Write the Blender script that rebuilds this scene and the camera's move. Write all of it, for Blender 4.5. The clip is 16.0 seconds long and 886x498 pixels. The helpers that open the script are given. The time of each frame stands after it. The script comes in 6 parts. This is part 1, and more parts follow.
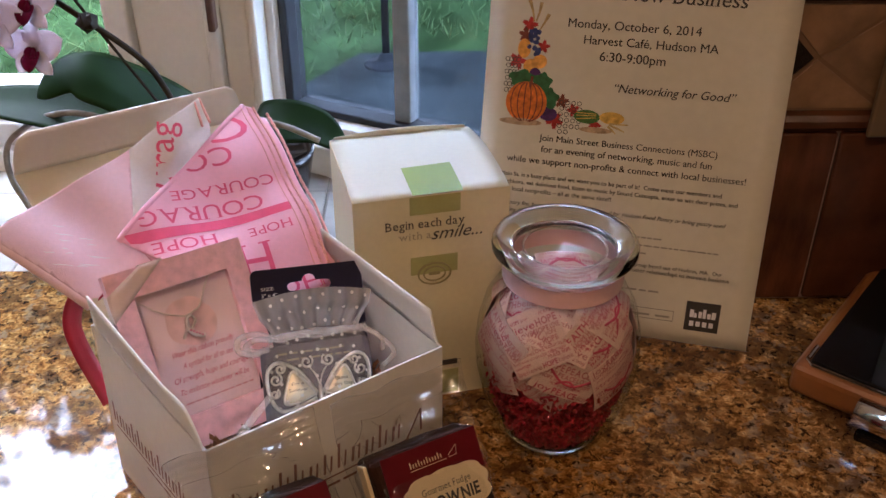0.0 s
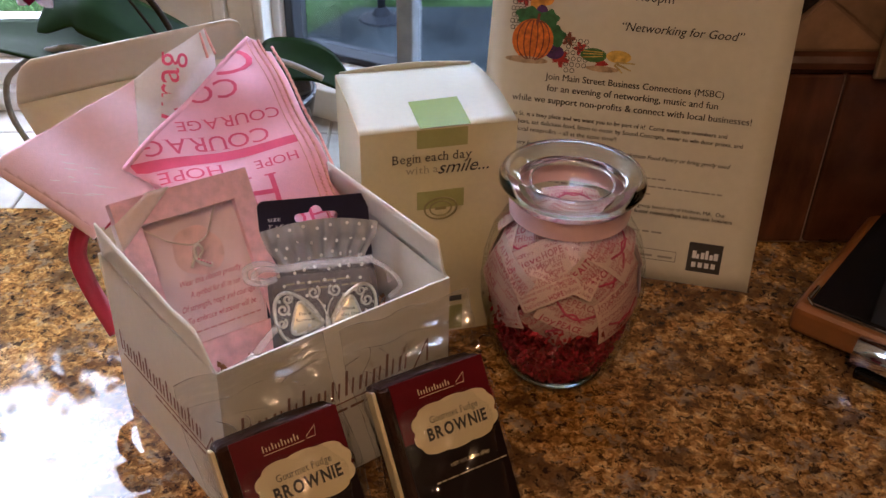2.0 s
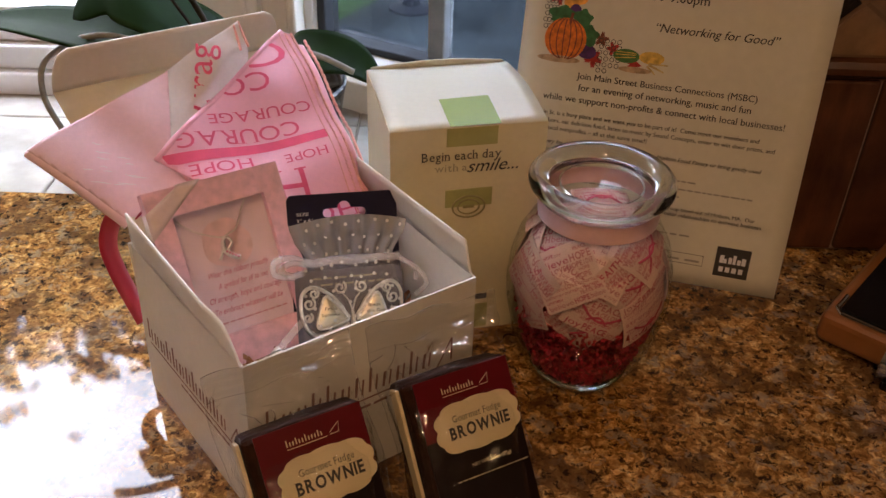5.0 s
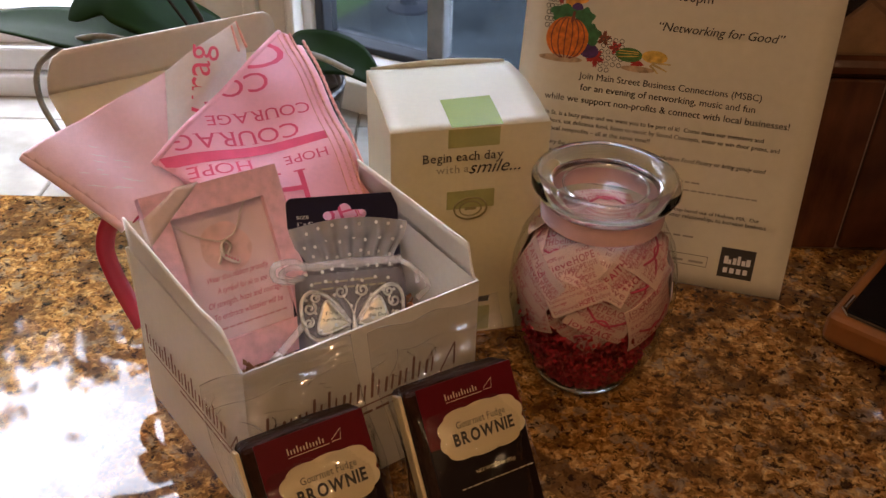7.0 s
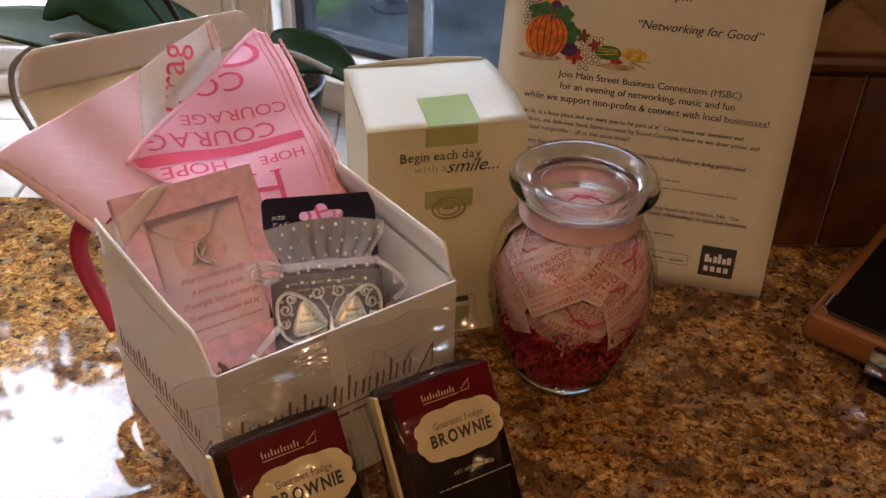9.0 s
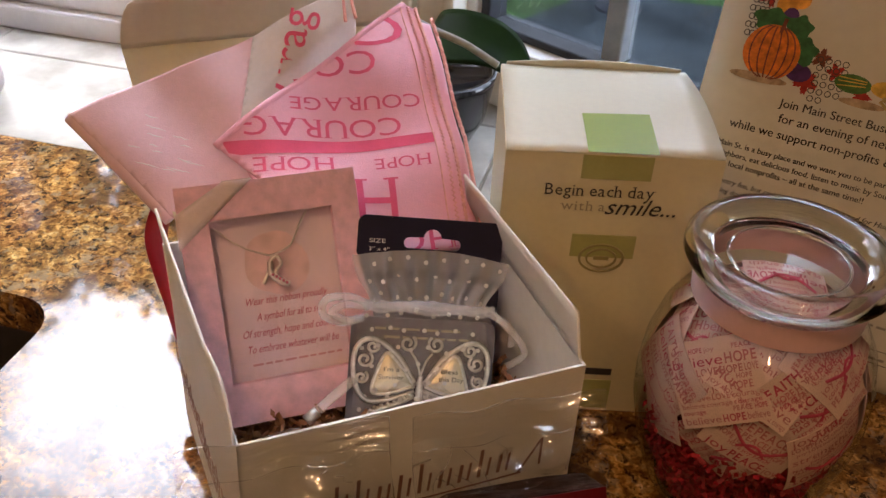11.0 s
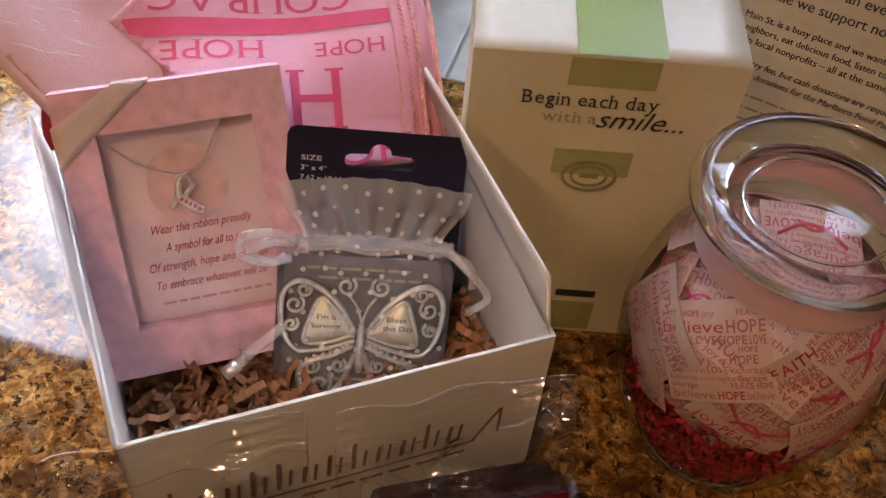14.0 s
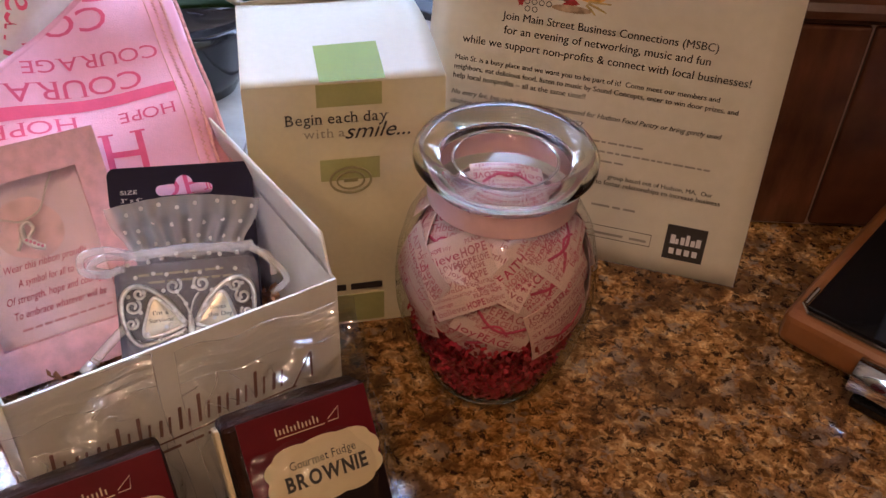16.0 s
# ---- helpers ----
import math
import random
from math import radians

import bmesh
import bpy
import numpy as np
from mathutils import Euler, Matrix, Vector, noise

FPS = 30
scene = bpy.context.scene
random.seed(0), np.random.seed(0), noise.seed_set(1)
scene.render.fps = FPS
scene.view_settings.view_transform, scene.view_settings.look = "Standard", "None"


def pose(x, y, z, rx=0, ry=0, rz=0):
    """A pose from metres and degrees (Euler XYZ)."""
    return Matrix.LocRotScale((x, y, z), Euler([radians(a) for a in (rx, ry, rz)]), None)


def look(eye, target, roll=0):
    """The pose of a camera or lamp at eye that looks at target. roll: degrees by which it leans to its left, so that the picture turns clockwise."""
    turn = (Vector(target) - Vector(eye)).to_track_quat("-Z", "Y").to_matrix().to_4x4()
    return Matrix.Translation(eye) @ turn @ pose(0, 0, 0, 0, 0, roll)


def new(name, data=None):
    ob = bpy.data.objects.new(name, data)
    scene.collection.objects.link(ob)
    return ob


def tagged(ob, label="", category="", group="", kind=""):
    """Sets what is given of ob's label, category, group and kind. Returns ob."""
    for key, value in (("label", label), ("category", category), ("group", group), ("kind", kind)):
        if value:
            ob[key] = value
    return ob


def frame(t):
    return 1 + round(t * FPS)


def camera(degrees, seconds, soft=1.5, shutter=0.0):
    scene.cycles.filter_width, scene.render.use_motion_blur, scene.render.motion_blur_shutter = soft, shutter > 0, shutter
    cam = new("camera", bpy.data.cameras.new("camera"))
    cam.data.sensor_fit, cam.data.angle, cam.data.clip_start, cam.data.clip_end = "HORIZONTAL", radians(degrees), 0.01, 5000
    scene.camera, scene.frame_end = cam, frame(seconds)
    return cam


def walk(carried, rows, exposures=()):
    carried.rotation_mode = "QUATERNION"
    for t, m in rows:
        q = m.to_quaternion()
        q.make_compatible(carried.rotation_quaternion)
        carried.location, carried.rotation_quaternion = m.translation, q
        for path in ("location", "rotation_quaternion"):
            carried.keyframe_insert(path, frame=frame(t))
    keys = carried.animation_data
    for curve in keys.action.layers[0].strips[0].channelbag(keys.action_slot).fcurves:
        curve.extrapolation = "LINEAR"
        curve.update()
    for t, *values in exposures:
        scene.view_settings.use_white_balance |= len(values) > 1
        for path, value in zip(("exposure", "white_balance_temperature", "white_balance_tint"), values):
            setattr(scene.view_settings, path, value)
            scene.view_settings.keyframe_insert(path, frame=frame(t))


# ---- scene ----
cam = camera(52.5, 16.0)
PATH = [
    (0, (0.009, 0.078, 0.416), (0.045, 1.794, -0.611), 0.1),
    (0.5, (0.006, 0.069, 0.406), (0.061, 1.762, -0.659), 0.6),
    (1, (0.006, 0.067, 0.406), (0.055, 1.754, -0.667), 0.5),
    (1.5, (0.003, 0.067, 0.403), (0.065, 1.751, -0.674), 1.0),
    (2, (0.0, 0.069, 0.402), (0.053, 1.738, -0.699), 1.0),
    (2.5, (-0.003, 0.066, 0.403), (0.013, 1.711, -0.735), 1.2),
    (3, (-0.007, 0.069, 0.406), (-0.071, 1.737, -0.696), 0.6),
    (3.5, (-0.004, 0.069, 0.412), (-0.057, 1.74, -0.686), 1.2),
    (4, (-0.001, 0.069, 0.409), (0.001, 1.728, -0.708), 1.8),
    (6.5, (-0.006, 0.078, 0.405), (-0.002, 1.734, -0.716), 1.6),
    (7, (-0.005, 0.079, 0.404), (0.002, 1.735, -0.718), 1.5),
    (7.5, (-0.005, 0.081, 0.404), (0.004, 1.732, -0.725), 1.5),
    (8, (-0.004, 0.084, 0.404), (0.014, 1.734, -0.726), 1.6),
    (8.5, (-0.001, 0.081, 0.403), (0.027, 1.734, -0.722), 1.6),
    (9, (0.001, 0.083, 0.402), (0.035, 1.738, -0.721), 1.7),
    (9.5, (0.002, 0.101, 0.397), (-0.001, 1.749, -0.737), 1.5),
    (10, (0.004, 0.139, 0.382), (-0.185, 1.8, -0.717), 1.0),
    (10.2, (0.01, 0.155, 0.373), (-0.254, 1.812, -0.716), 0.8),
    (12.3, (0.025, 0.268, 0.35), (-0.372, 1.676, -1.013), 2.8),
    (12.5, (0.021, 0.282, 0.351), (-0.345, 1.659, -1.053), 3.4),
    (13, (0.015, 0.295, 0.35), (-0.3, 1.608, -1.125), 4.8),
    (13.5, (0.014, 0.297, 0.349), (-0.282, 1.601, -1.138), 5.2),
    (14, (0.018, 0.297, 0.35), (-0.276, 1.6, -1.139), 4.7),
    (14.5, (0.026, 0.281, 0.353), (-0.255, 1.614, -1.111), 4.8),
    (15, (0.049, 0.243, 0.368), (-0.16, 1.7, -0.986), 3.9),
    (15.5, (0.059, 0.189, 0.369), (-0.037, 1.725, -0.908), 1.8),
    (16, (0.064, 0.18, 0.372), (0.063, 1.741, -0.879), 2.4),
]
walk(cam, [(t, look(eye, target, roll)) for t, eye, target, roll in PATH], exposures=[(0.0, 3.29, 5750, 22), (1.5, 3.24, 5900, 22), (3.5, 3.12, 6400, 22), (7.0, 3.07, 6650, 22), (9.0, 3.12, 6600, 22), (10.0, 3.06, 6500, 22), (12.5, 2.97, 7700, 21), (13.0, 3.02, 7250, 21), (13.5, 3.08, 6650, 22), (14.5, 3.14, 6300, 25), (15.5, 3.26, 5950, 27), (16.0, 3.52, 5650, 26)])


# ---- world and lights ----
SKY, SUN, LAMP = 0.15, 0.5, 0.028
world = bpy.data.worlds.new("sky")
scene.world = world
world.use_nodes = True
wn, wl = world.node_tree.nodes, world.node_tree.links
wn.clear()
w_out = wn.new("ShaderNodeOutputWorld")
w_bg = wn.new("ShaderNodeBackground")
w_sky = wn.new("ShaderNodeTexSky")
w_sky.sky_type, w_sky.sun_disc = "NISHITA", False
w_sky.sun_elevation, w_sky.sun_rotation = radians(48), radians(200)
w_sky.dust_density = 3.0
w_tc = wn.new("ShaderNodeTexCoord")
w_cl = wn.new("ShaderNodeTexNoise")
w_cl.inputs["Scale"].default_value, w_cl.inputs["Detail"].default_value = 3.2, 7.0
w_cl.inputs["Roughness"].default_value = 0.62
w_rm = wn.new("ShaderNodeValToRGB")
w_rm.color_ramp.elements[0].position, w_rm.color_ramp.elements[1].position = 0.38, 0.70
w_mx = wn.new("ShaderNodeMix")
w_mx.data_type = "RGBA"
w_mx.inputs["B"].default_value = (38.0, 41.0, 46.0, 1)
wl.new(w_tc.outputs["Generated"], w_cl.inputs["Vector"])
wl.new(w_cl.outputs["Fac"], w_rm.inputs["Fac"])
wl.new(w_rm.outputs["Color"], w_mx.inputs["Factor"])
wl.new(w_sky.outputs["Color"], w_mx.inputs["A"])
wl.new(w_mx.outputs["Result"], w_bg.inputs["Color"])
w_bg.inputs["Strength"].default_value = SKY
wl.new(w_bg.outputs["Background"], w_out.inputs["Surface"])

sun_data = bpy.data.lights.new("sun", "SUN")
sun_data.energy, sun_data.angle, sun_data.color = SUN, radians(12), (1.0, 0.94, 0.84)
sun = new("sun", sun_data)
sun.matrix_world = look((0.8, -2.0, 2.6), (0, 0, 0))
tagged(sun, kind="structure")


# ---- materials ----
def principled(name):
    m = bpy.data.materials.new(name)
    m.use_nodes = True
    n, l = m.node_tree.nodes, m.node_tree.links
    return m, n, l, n["Principled BSDF"]


def shade(c, k):
    return (min(1, c[0] * k), min(1, c[1] * k), min(1, c[2] * k), 1)


def mat(name, base, rough=0.5, metal=0.0, var=0.12, scale=60.0, bump=0.0, bscale=400.0, fine=0.06, coat=0.0, sheen=0.0,
        through_light=0.0, spec=0.5, island=0.0):
    """Paint, paper, stone and the like: two scales of variation in colour, uneven gloss and a fine relief."""
    m, n, l, b = principled(name)
    tc = n.new("ShaderNodeTexCoord")
    big, small = n.new("ShaderNodeTexNoise"), n.new("ShaderNodeTexNoise")
    for node, sc in ((big, scale), (small, scale * 9)):
        node.inputs["Scale"].default_value, node.inputs["Detail"].default_value = sc, 5.0
        l.new(tc.outputs["Object"], node.inputs["Vector"])
    mix1, mix2 = n.new("ShaderNodeMix"), n.new("ShaderNodeMix")
    mix1.data_type = mix2.data_type = "RGBA"
    mix2.blend_type = "MULTIPLY"
    mix1.inputs["A"].default_value, mix1.inputs["B"].default_value = shade(base, 1 - var), shade(base, 1 + var)
    ramp = n.new("ShaderNodeValToRGB")
    ramp.color_ramp.elements[0].position, ramp.color_ramp.elements[1].position = 0.3, 0.7
    l.new(big.outputs["Fac"], ramp.inputs["Fac"])
    l.new(ramp.outputs["Color"], mix1.inputs["Factor"])
    mix2.inputs["Factor"].default_value = 1.0
    r2 = n.new("ShaderNodeValToRGB")
    r2.color_ramp.elements[0].color = (1 - fine * 2, 1 - fine * 2, 1 - fine * 2, 1)
    l.new(small.outputs["Fac"], r2.inputs["Fac"])
    l.new(mix1.outputs["Result"], mix2.inputs["A"])
    l.new(r2.outputs["Color"], mix2.inputs["B"])
    out = mix2.outputs["Result"]
    if island:
        geo, hsv, mr = n.new("ShaderNodeNewGeometry"), n.new("ShaderNodeHueSaturation"), n.new("ShaderNodeMapRange")
        info, add = n.new("ShaderNodeObjectInfo"), n.new("ShaderNodeMath")
        add.operation = "ADD"
        frac = n.new("ShaderNodeMath")
        frac.operation = "FRACT"
        l.new(geo.outputs["Random Per Island"], add.inputs[0])
        l.new(info.outputs["Random"], add.inputs[1])
        l.new(add.outputs[0], frac.inputs[0])
        mr.inputs["To Min"].default_value, mr.inputs["To Max"].default_value = 1 - island, 1 + island
        l.new(frac.outputs[0], mr.inputs["Value"])
        l.new(mr.outputs["Result"], hsv.inputs["Value"])
        l.new(out, hsv.inputs["Color"])
        out = hsv.outputs["Color"]
    l.new(out, b.inputs["Base Color"])
    rr = n.new("ShaderNodeMapRange")
    rr.inputs["To Min"].default_value, rr.inputs["To Max"].default_value = max(0.02, rough * 0.85), min(1, rough * 1.15)
    l.new(small.outputs["Fac"], rr.inputs["Value"])
    l.new(rr.outputs["Result"], b.inputs["Roughness"])
    b.inputs["Metallic"].default_value = metal
    b.inputs["Specular IOR Level"].default_value = spec
    b.inputs["Coat Weight"].default_value = coat
    b.inputs["Sheen Weight"].default_value = sheen
    if bump:
        bn, bp = n.new("ShaderNodeTexNoise"), n.new("ShaderNodeBump")
        bn.inputs["Scale"].default_value, bn.inputs["Detail"].default_value = bscale, 4.0
        l.new(tc.outputs["Object"], bn.inputs["Vector"])
        l.new(bn.outputs["Fac"], bp.inputs["Height"])
        bp.inputs["Strength"].default_value, bp.inputs["Distance"].default_value = bump, 0.001
        l.new(bp.outputs["Normal"], b.inputs["Normal"])
    if through_light:
        tr, ms = n.new("ShaderNodeBsdfTranslucent"), n.new("ShaderNodeMixShader")
        l.new(out, tr.inputs["Color"])
        ms.inputs["Fac"].default_value = through_light
        l.new(b.outputs["BSDF"], ms.inputs[1])
        l.new(tr.outputs["BSDF"], ms.inputs[2])
        l.new(ms.outputs["Shader"], n["Material Output"].inputs["Surface"])
    return m


def clear_film(name, tint=(1, 1, 1), haze=0.0, ior=1.5, rough=0.03, boost=1.0, crinkle=0.0):
    """Thin clear sheet: seen through, with gloss by Fresnel and a little milky haze."""
    m, n, l, b = principled(name)
    tr, gl, fr, ms = n.new("ShaderNodeBsdfTransparent"), n.new("ShaderNodeBsdfGlossy"), n.new("ShaderNodeLayerWeight"), n.new("ShaderNodeMixShader")
    tr.inputs["Color"].default_value = (*tint, 1)
    gl.inputs["Roughness"].default_value = rough
    fr.inputs["Blend"].default_value = 0.5
    f0 = ((ior - 1) / (ior + 1)) ** 2
    power, mul = n.new("ShaderNodeMath"), n.new("ShaderNodeMath")
    power.operation, power.inputs[1].default_value = "POWER", 5.0
    mul.operation, mul.use_clamp = "MULTIPLY_ADD", True
    mul.inputs[1].default_value, mul.inputs[2].default_value = (1 - f0) * boost, f0 * boost
    l.new(fr.outputs["Facing"], power.inputs[0])
    l.new(power.outputs[0], mul.inputs[0])
    l.new(mul.outputs[0], ms.inputs["Fac"])
    if haze:
        df, mh = n.new("ShaderNodeBsdfDiffuse"), n.new("ShaderNodeMixShader")
        df.inputs["Color"].default_value = (0.85, 0.85, 0.85, 1)
        mh.inputs["Fac"].default_value = haze
        l.new(tr.outputs["BSDF"], mh.inputs[1])
        l.new(df.outputs["BSDF"], mh.inputs[2])
        l.new(mh.outputs["Shader"], ms.inputs[1])
    else:
        l.new(tr.outputs["BSDF"], ms.inputs[1])
    if crinkle:
        tc, bn, bp = n.new("ShaderNodeTexCoord"), n.new("ShaderNodeTexNoise"), n.new("ShaderNodeBump")
        bn.inputs["Scale"].default_value, bn.inputs["Detail"].default_value = 60.0, 2.0
        bn.inputs["Distortion"].default_value = 1.0
        l.new(tc.outputs["Object"], bn.inputs["Vector"])
        l.new(bn.outputs["Fac"], bp.inputs["Height"])
        bp.inputs["Strength"].default_value, bp.inputs["Distance"].default_value = crinkle, 0.01
        l.new(bp.outputs["Normal"], gl.inputs["Normal"])
        l.new(bp.outputs["Normal"], fr.inputs["Normal"])
    l.new(gl.outputs["BSDF"], ms.inputs[2])
    l.new(ms.outputs["Shader"], n["Material Output"].inputs["Surface"])
    return m


def granite():
    """Polished stone: gold and tan grains, brown clouds, grey quartz and black flecks."""
    m, n, l, b = principled("granite")
    tc = n.new("ShaderNodeTexCoord")

    def field(kind, scale, detail=4.0, rough=0.6, offset=0.0):
        node = n.new("ShaderNodeTexNoise" if kind == "noise" else "ShaderNodeTexVoronoi")
        node.inputs["Scale"].default_value = scale
        if kind == "noise":
            node.inputs["Detail"].default_value, node.inputs["Roughness"].default_value = detail, rough
        shift = n.new("ShaderNodeMapping")
        shift.inputs["Location"].default_value = (offset, offset * 0.7, offset * 0.3)
        l.new(warped, shift.inputs["Vector"])
        l.new(shift.outputs["Vector"], node.inputs["Vector"])
        return node

    def ramp(source, stops):
        node = n.new("ShaderNodeValToRGB")
        el = node.color_ramp.elements
        el[0].position, el[0].color = stops[0][0], (*stops[0][1], 1)
        el[1].position, el[1].color = stops[-1][0], (*stops[-1][1], 1)
        for p, c in stops[1:-1]:
            el.new(p).color = (*c, 1)
        l.new(source, node.inputs["Fac"])
        return node.outputs["Color"]

    def blend(fac, x, y):
        node = n.new("ShaderNodeMix")
        node.data_type = "RGBA"
        l.new(fac, node.inputs["Factor"])
        l.new(x, node.inputs["A"])
        if isinstance(y, tuple):
            node.inputs["B"].default_value = (*y, 1)
        else:
            l.new(y, node.inputs["B"])
        return node.outputs["Result"]

    warp, add = n.new("ShaderNodeTexNoise"), n.new("ShaderNodeMixRGB")
    warp.inputs["Scale"].default_value, warp.inputs["Detail"].default_value = 160, 3
    add.blend_type, add.inputs["Fac"].default_value = "ADD", 0.009
    l.new(tc.outputs["Object"], warp.inputs["Vector"])
    l.new(tc.outputs["Object"], add.inputs["Color1"])
    l.new(warp.outputs["Color"], add.inputs["Color2"])
    warped = add.outputs["Color"]
    k0, k1 = (0, 0, 0), (1, 1, 1)
    gold = ramp(field("noise", 120, 8, 0.70).outputs["Fac"], [(0.33, (0.11, 0.044, 0.013)), (0.43, (0.22, 0.095, 0.025)), (0.52, (0.40, 0.20, 0.055)), (0.62, (0.54, 0.32, 0.115)), (0.74, (0.62, 0.46, 0.24))])
    grain = field("voronoi", 400)
    sep = n.new("ShaderNodeSeparateColor")
    l.new(grain.outputs["Color"], sep.inputs["Color"])
    tone, toned = ramp(sep.outputs["Red"], [(0.0, (0.32, 0.28, 0.25)), (0.35, (0.80, 0.76, 0.72)), (0.75, (1.10, 1.08, 1.04)), (1.0, (1.5, 1.5, 1.5))]), n.new("ShaderNodeMixRGB")
    toned.blend_type, toned.inputs["Fac"].default_value = "MULTIPLY", 0.9
    l.new(gold, toned.inputs["Color1"])
    l.new(tone, toned.inputs["Color2"])
    base = blend(ramp(field("noise", 85, 4, 0.6, 3.1).outputs["Fac"], [(0.54, k0), (0.63, (0.75, 0.75, 0.75))]), toned.outputs["Color"], (0.25, 0.185, 0.115))
    base = blend(ramp(field("noise", 34, 6, 0.68, 7.7).outputs["Fac"], [(0.47, k0), (0.58, (0.82, 0.82, 0.82))]), base, (0.075, 0.032, 0.013))
    base = blend(ramp(field("noise", 165, 7, 0.72, 1.3).outputs["Fac"], [(0.555, k0), (0.578, (0.92, 0.92, 0.92))]), base, (0.018, 0.009, 0.007))
    l.new(base, b.inputs["Base Color"])
    b.inputs["Roughness"].default_value = 0.045
    b.inputs["IOR"].default_value = 1.5
    b.inputs["Specular IOR Level"].default_value = 0.30
    wave, bp = n.new("ShaderNodeTexNoise"), n.new("ShaderNodeBump")
    wave.inputs["Scale"].default_value = 25
    l.new(tc.outputs["Object"], wave.inputs["Vector"])
    l.new(wave.outputs["Fac"], bp.inputs["Height"])
    bp.inputs["Strength"].default_value, bp.inputs["Distance"].default_value = 0.12, 0.0006
    l.new(bp.outputs["Normal"], b.inputs["Normal"])
    return m


def glass(name, tint=(0.97, 1, 0.99), rough=0.0):
    m, n, l, b = principled(name)
    b.inputs["Base Color"].default_value = (*tint, 1)
    b.inputs["Transmission Weight"].default_value = 1.0
    b.inputs["Roughness"].default_value = rough
    b.inputs["IOR"].default_value = 1.5
    return m


def glow(name, color, strength):
    m, n, l, b = principled(name)
    b.inputs["Base Color"].default_value = (0.8, 0.8, 0.8, 1)
    b.inputs["Emission Color"].default_value = (*color, 1)
    b.inputs["Emission Strength"].default_value = strength
    return m


M_GRANITE = granite()
M_SILL = mat("sill_stone", (0.42, 0.40, 0.35), 0.16, var=0.32, scale=16, bump=0.05, spec=0.35)
M_GROUT = mat("grout", (0.35, 0.31, 0.25), 0.8, bump=0.3)
M_WHITE = mat("window_paint", (0.72, 0.69, 0.60), 0.35, var=0.04, scale=20, bump=0.05, bscale=150)
M_VINYL = mat("window_vinyl", (0.75, 0.76, 0.75), 0.3, var=0.04, scale=20)
M_GASKET = mat("dark_gasket", (0.035, 0.042, 0.05), 0.6, spec=0.2)
M_CARDW = mat("white_card", (0.80, 0.77, 0.69), 0.45, var=0.03, scale=30, bump=0.05, bscale=900, spec=0.35)
M_CARDIN = mat("cream_card", (0.86, 0.77, 0.60), 0.6, var=0.04, scale=30, through_light=0.5)
M_CREAM = mat("cream_carton", (0.77, 0.70, 0.46), 0.35, var=0.03, scale=30, spec=0.4)
M_FLAPW = mat("carton_top", (0.72, 0.70, 0.56), 0.35, var=0.02, scale=30, spec=0.4)
M_GREEN = mat("green_print", (0.26, 0.35, 0.035), 0.4, var=0.04)
M_OLIVE = mat("olive_print", (0.42, 0.42, 0.16), 0.4, var=0.1)
M_INK = mat("dark_ink", (0.035, 0.03, 0.03), 0.5)
M_INKSOFT = mat("soft_ink", (0.30, 0.28, 0.25), 0.6)
M_INKBROWN = mat("brown_ink", (0.09, 0.045, 0.03), 0.5)
M_INKGREY = mat("grey_ink", (0.40, 0.35, 0.24), 0.5)
M_PAPER = mat("flyer_paper", (0.67, 0.64, 0.55), 0.7, var=0.02, scale=15, bump=0.04, bscale=1200, spec=0.2)
M_PINK = mat("pink_cloth", (0.97, 0.50, 0.60), 0.85, var=0.06, scale=40, bump=0.35, bscale=1500, sheen=0.5, through_light=0.12, spec=0.1)
M_PALE = mat("pale_pink_cloth", (0.98, 0.69, 0.74), 0.8, var=0.05, scale=40, bump=0.3, bscale=1500, sheen=0.5, through_light=0.14, spec=0.1)
M_WHITECLOTH = mat("white_cloth", (0.92, 0.88, 0.85), 0.85, var=0.04, scale=40, bump=0.3, bscale=1500, through_light=0.45, spec=0.1)
M_ROSE = mat("rose_print", (0.78, 0.12, 0.21), 0.8, var=0.08, bump=0.2, bscale=1500, spec=0.1)
M_ROSEINK = mat("rose_ink", (0.55, 0.05, 0.13), 0.6, var=0.1)
M_SEAM = mat("seam_thread", (0.95, 0.45, 0.40), 0.8, var=0.2, scale=300, bump=0.8, bscale=900)
M_BLUSH = mat("blush_card", (0.86, 0.52, 0.58), 0.6, var=0.14, scale=150, bump=0.15, bscale=700, spec=0.3)
M_INSERT = mat("insert_card", (0.82, 0.65, 0.71), 0.6, var=0.12, scale=50)
M_RIBBONCREAM = mat("cream_ribbon", (0.72, 0.55, 0.48), 0.35, var=0.08, bump=0.2, bscale=1500, sheen=0.4)
M_SILVER = mat("silver", (0.85, 0.80, 0.74), 0.32, metal=1.0, var=0.1, scale=200)
M_PEWTER = mat("pewter", (0.76, 0.72, 0.64), 0.36, metal=1.0, var=0.2, scale=300, bump=0.2, bscale=700)
M_NAVY = mat("navy_card", (0.011, 0.009, 0.030), 0.5, var=0.1, spec=0.2)
M_WHITEINK = mat("white_ink", (0.75, 0.75, 0.78), 0.6)
M_RED = mat("red_ribbon", (0.42, 0.008, 0.03), 0.4, var=0.1, bump=0.2, bscale=1500, sheen=0.3, through_light=0.15)
M_REDSHRED = mat("red_shred", (0.34, 0.012, 0.026), 0.6, var=0.3, scale=100, island=0.45)
M_NOTE = mat("note_paper", (0.74, 0.54, 0.48), 0.6, var=0.05, island=0.14, spec=0.25)
M_PINKSATIN = mat("pink_satin", (0.86, 0.56, 0.60), 0.22, var=0.05, scale=40, bump=0.1, bscale=1500, sheen=0.3)
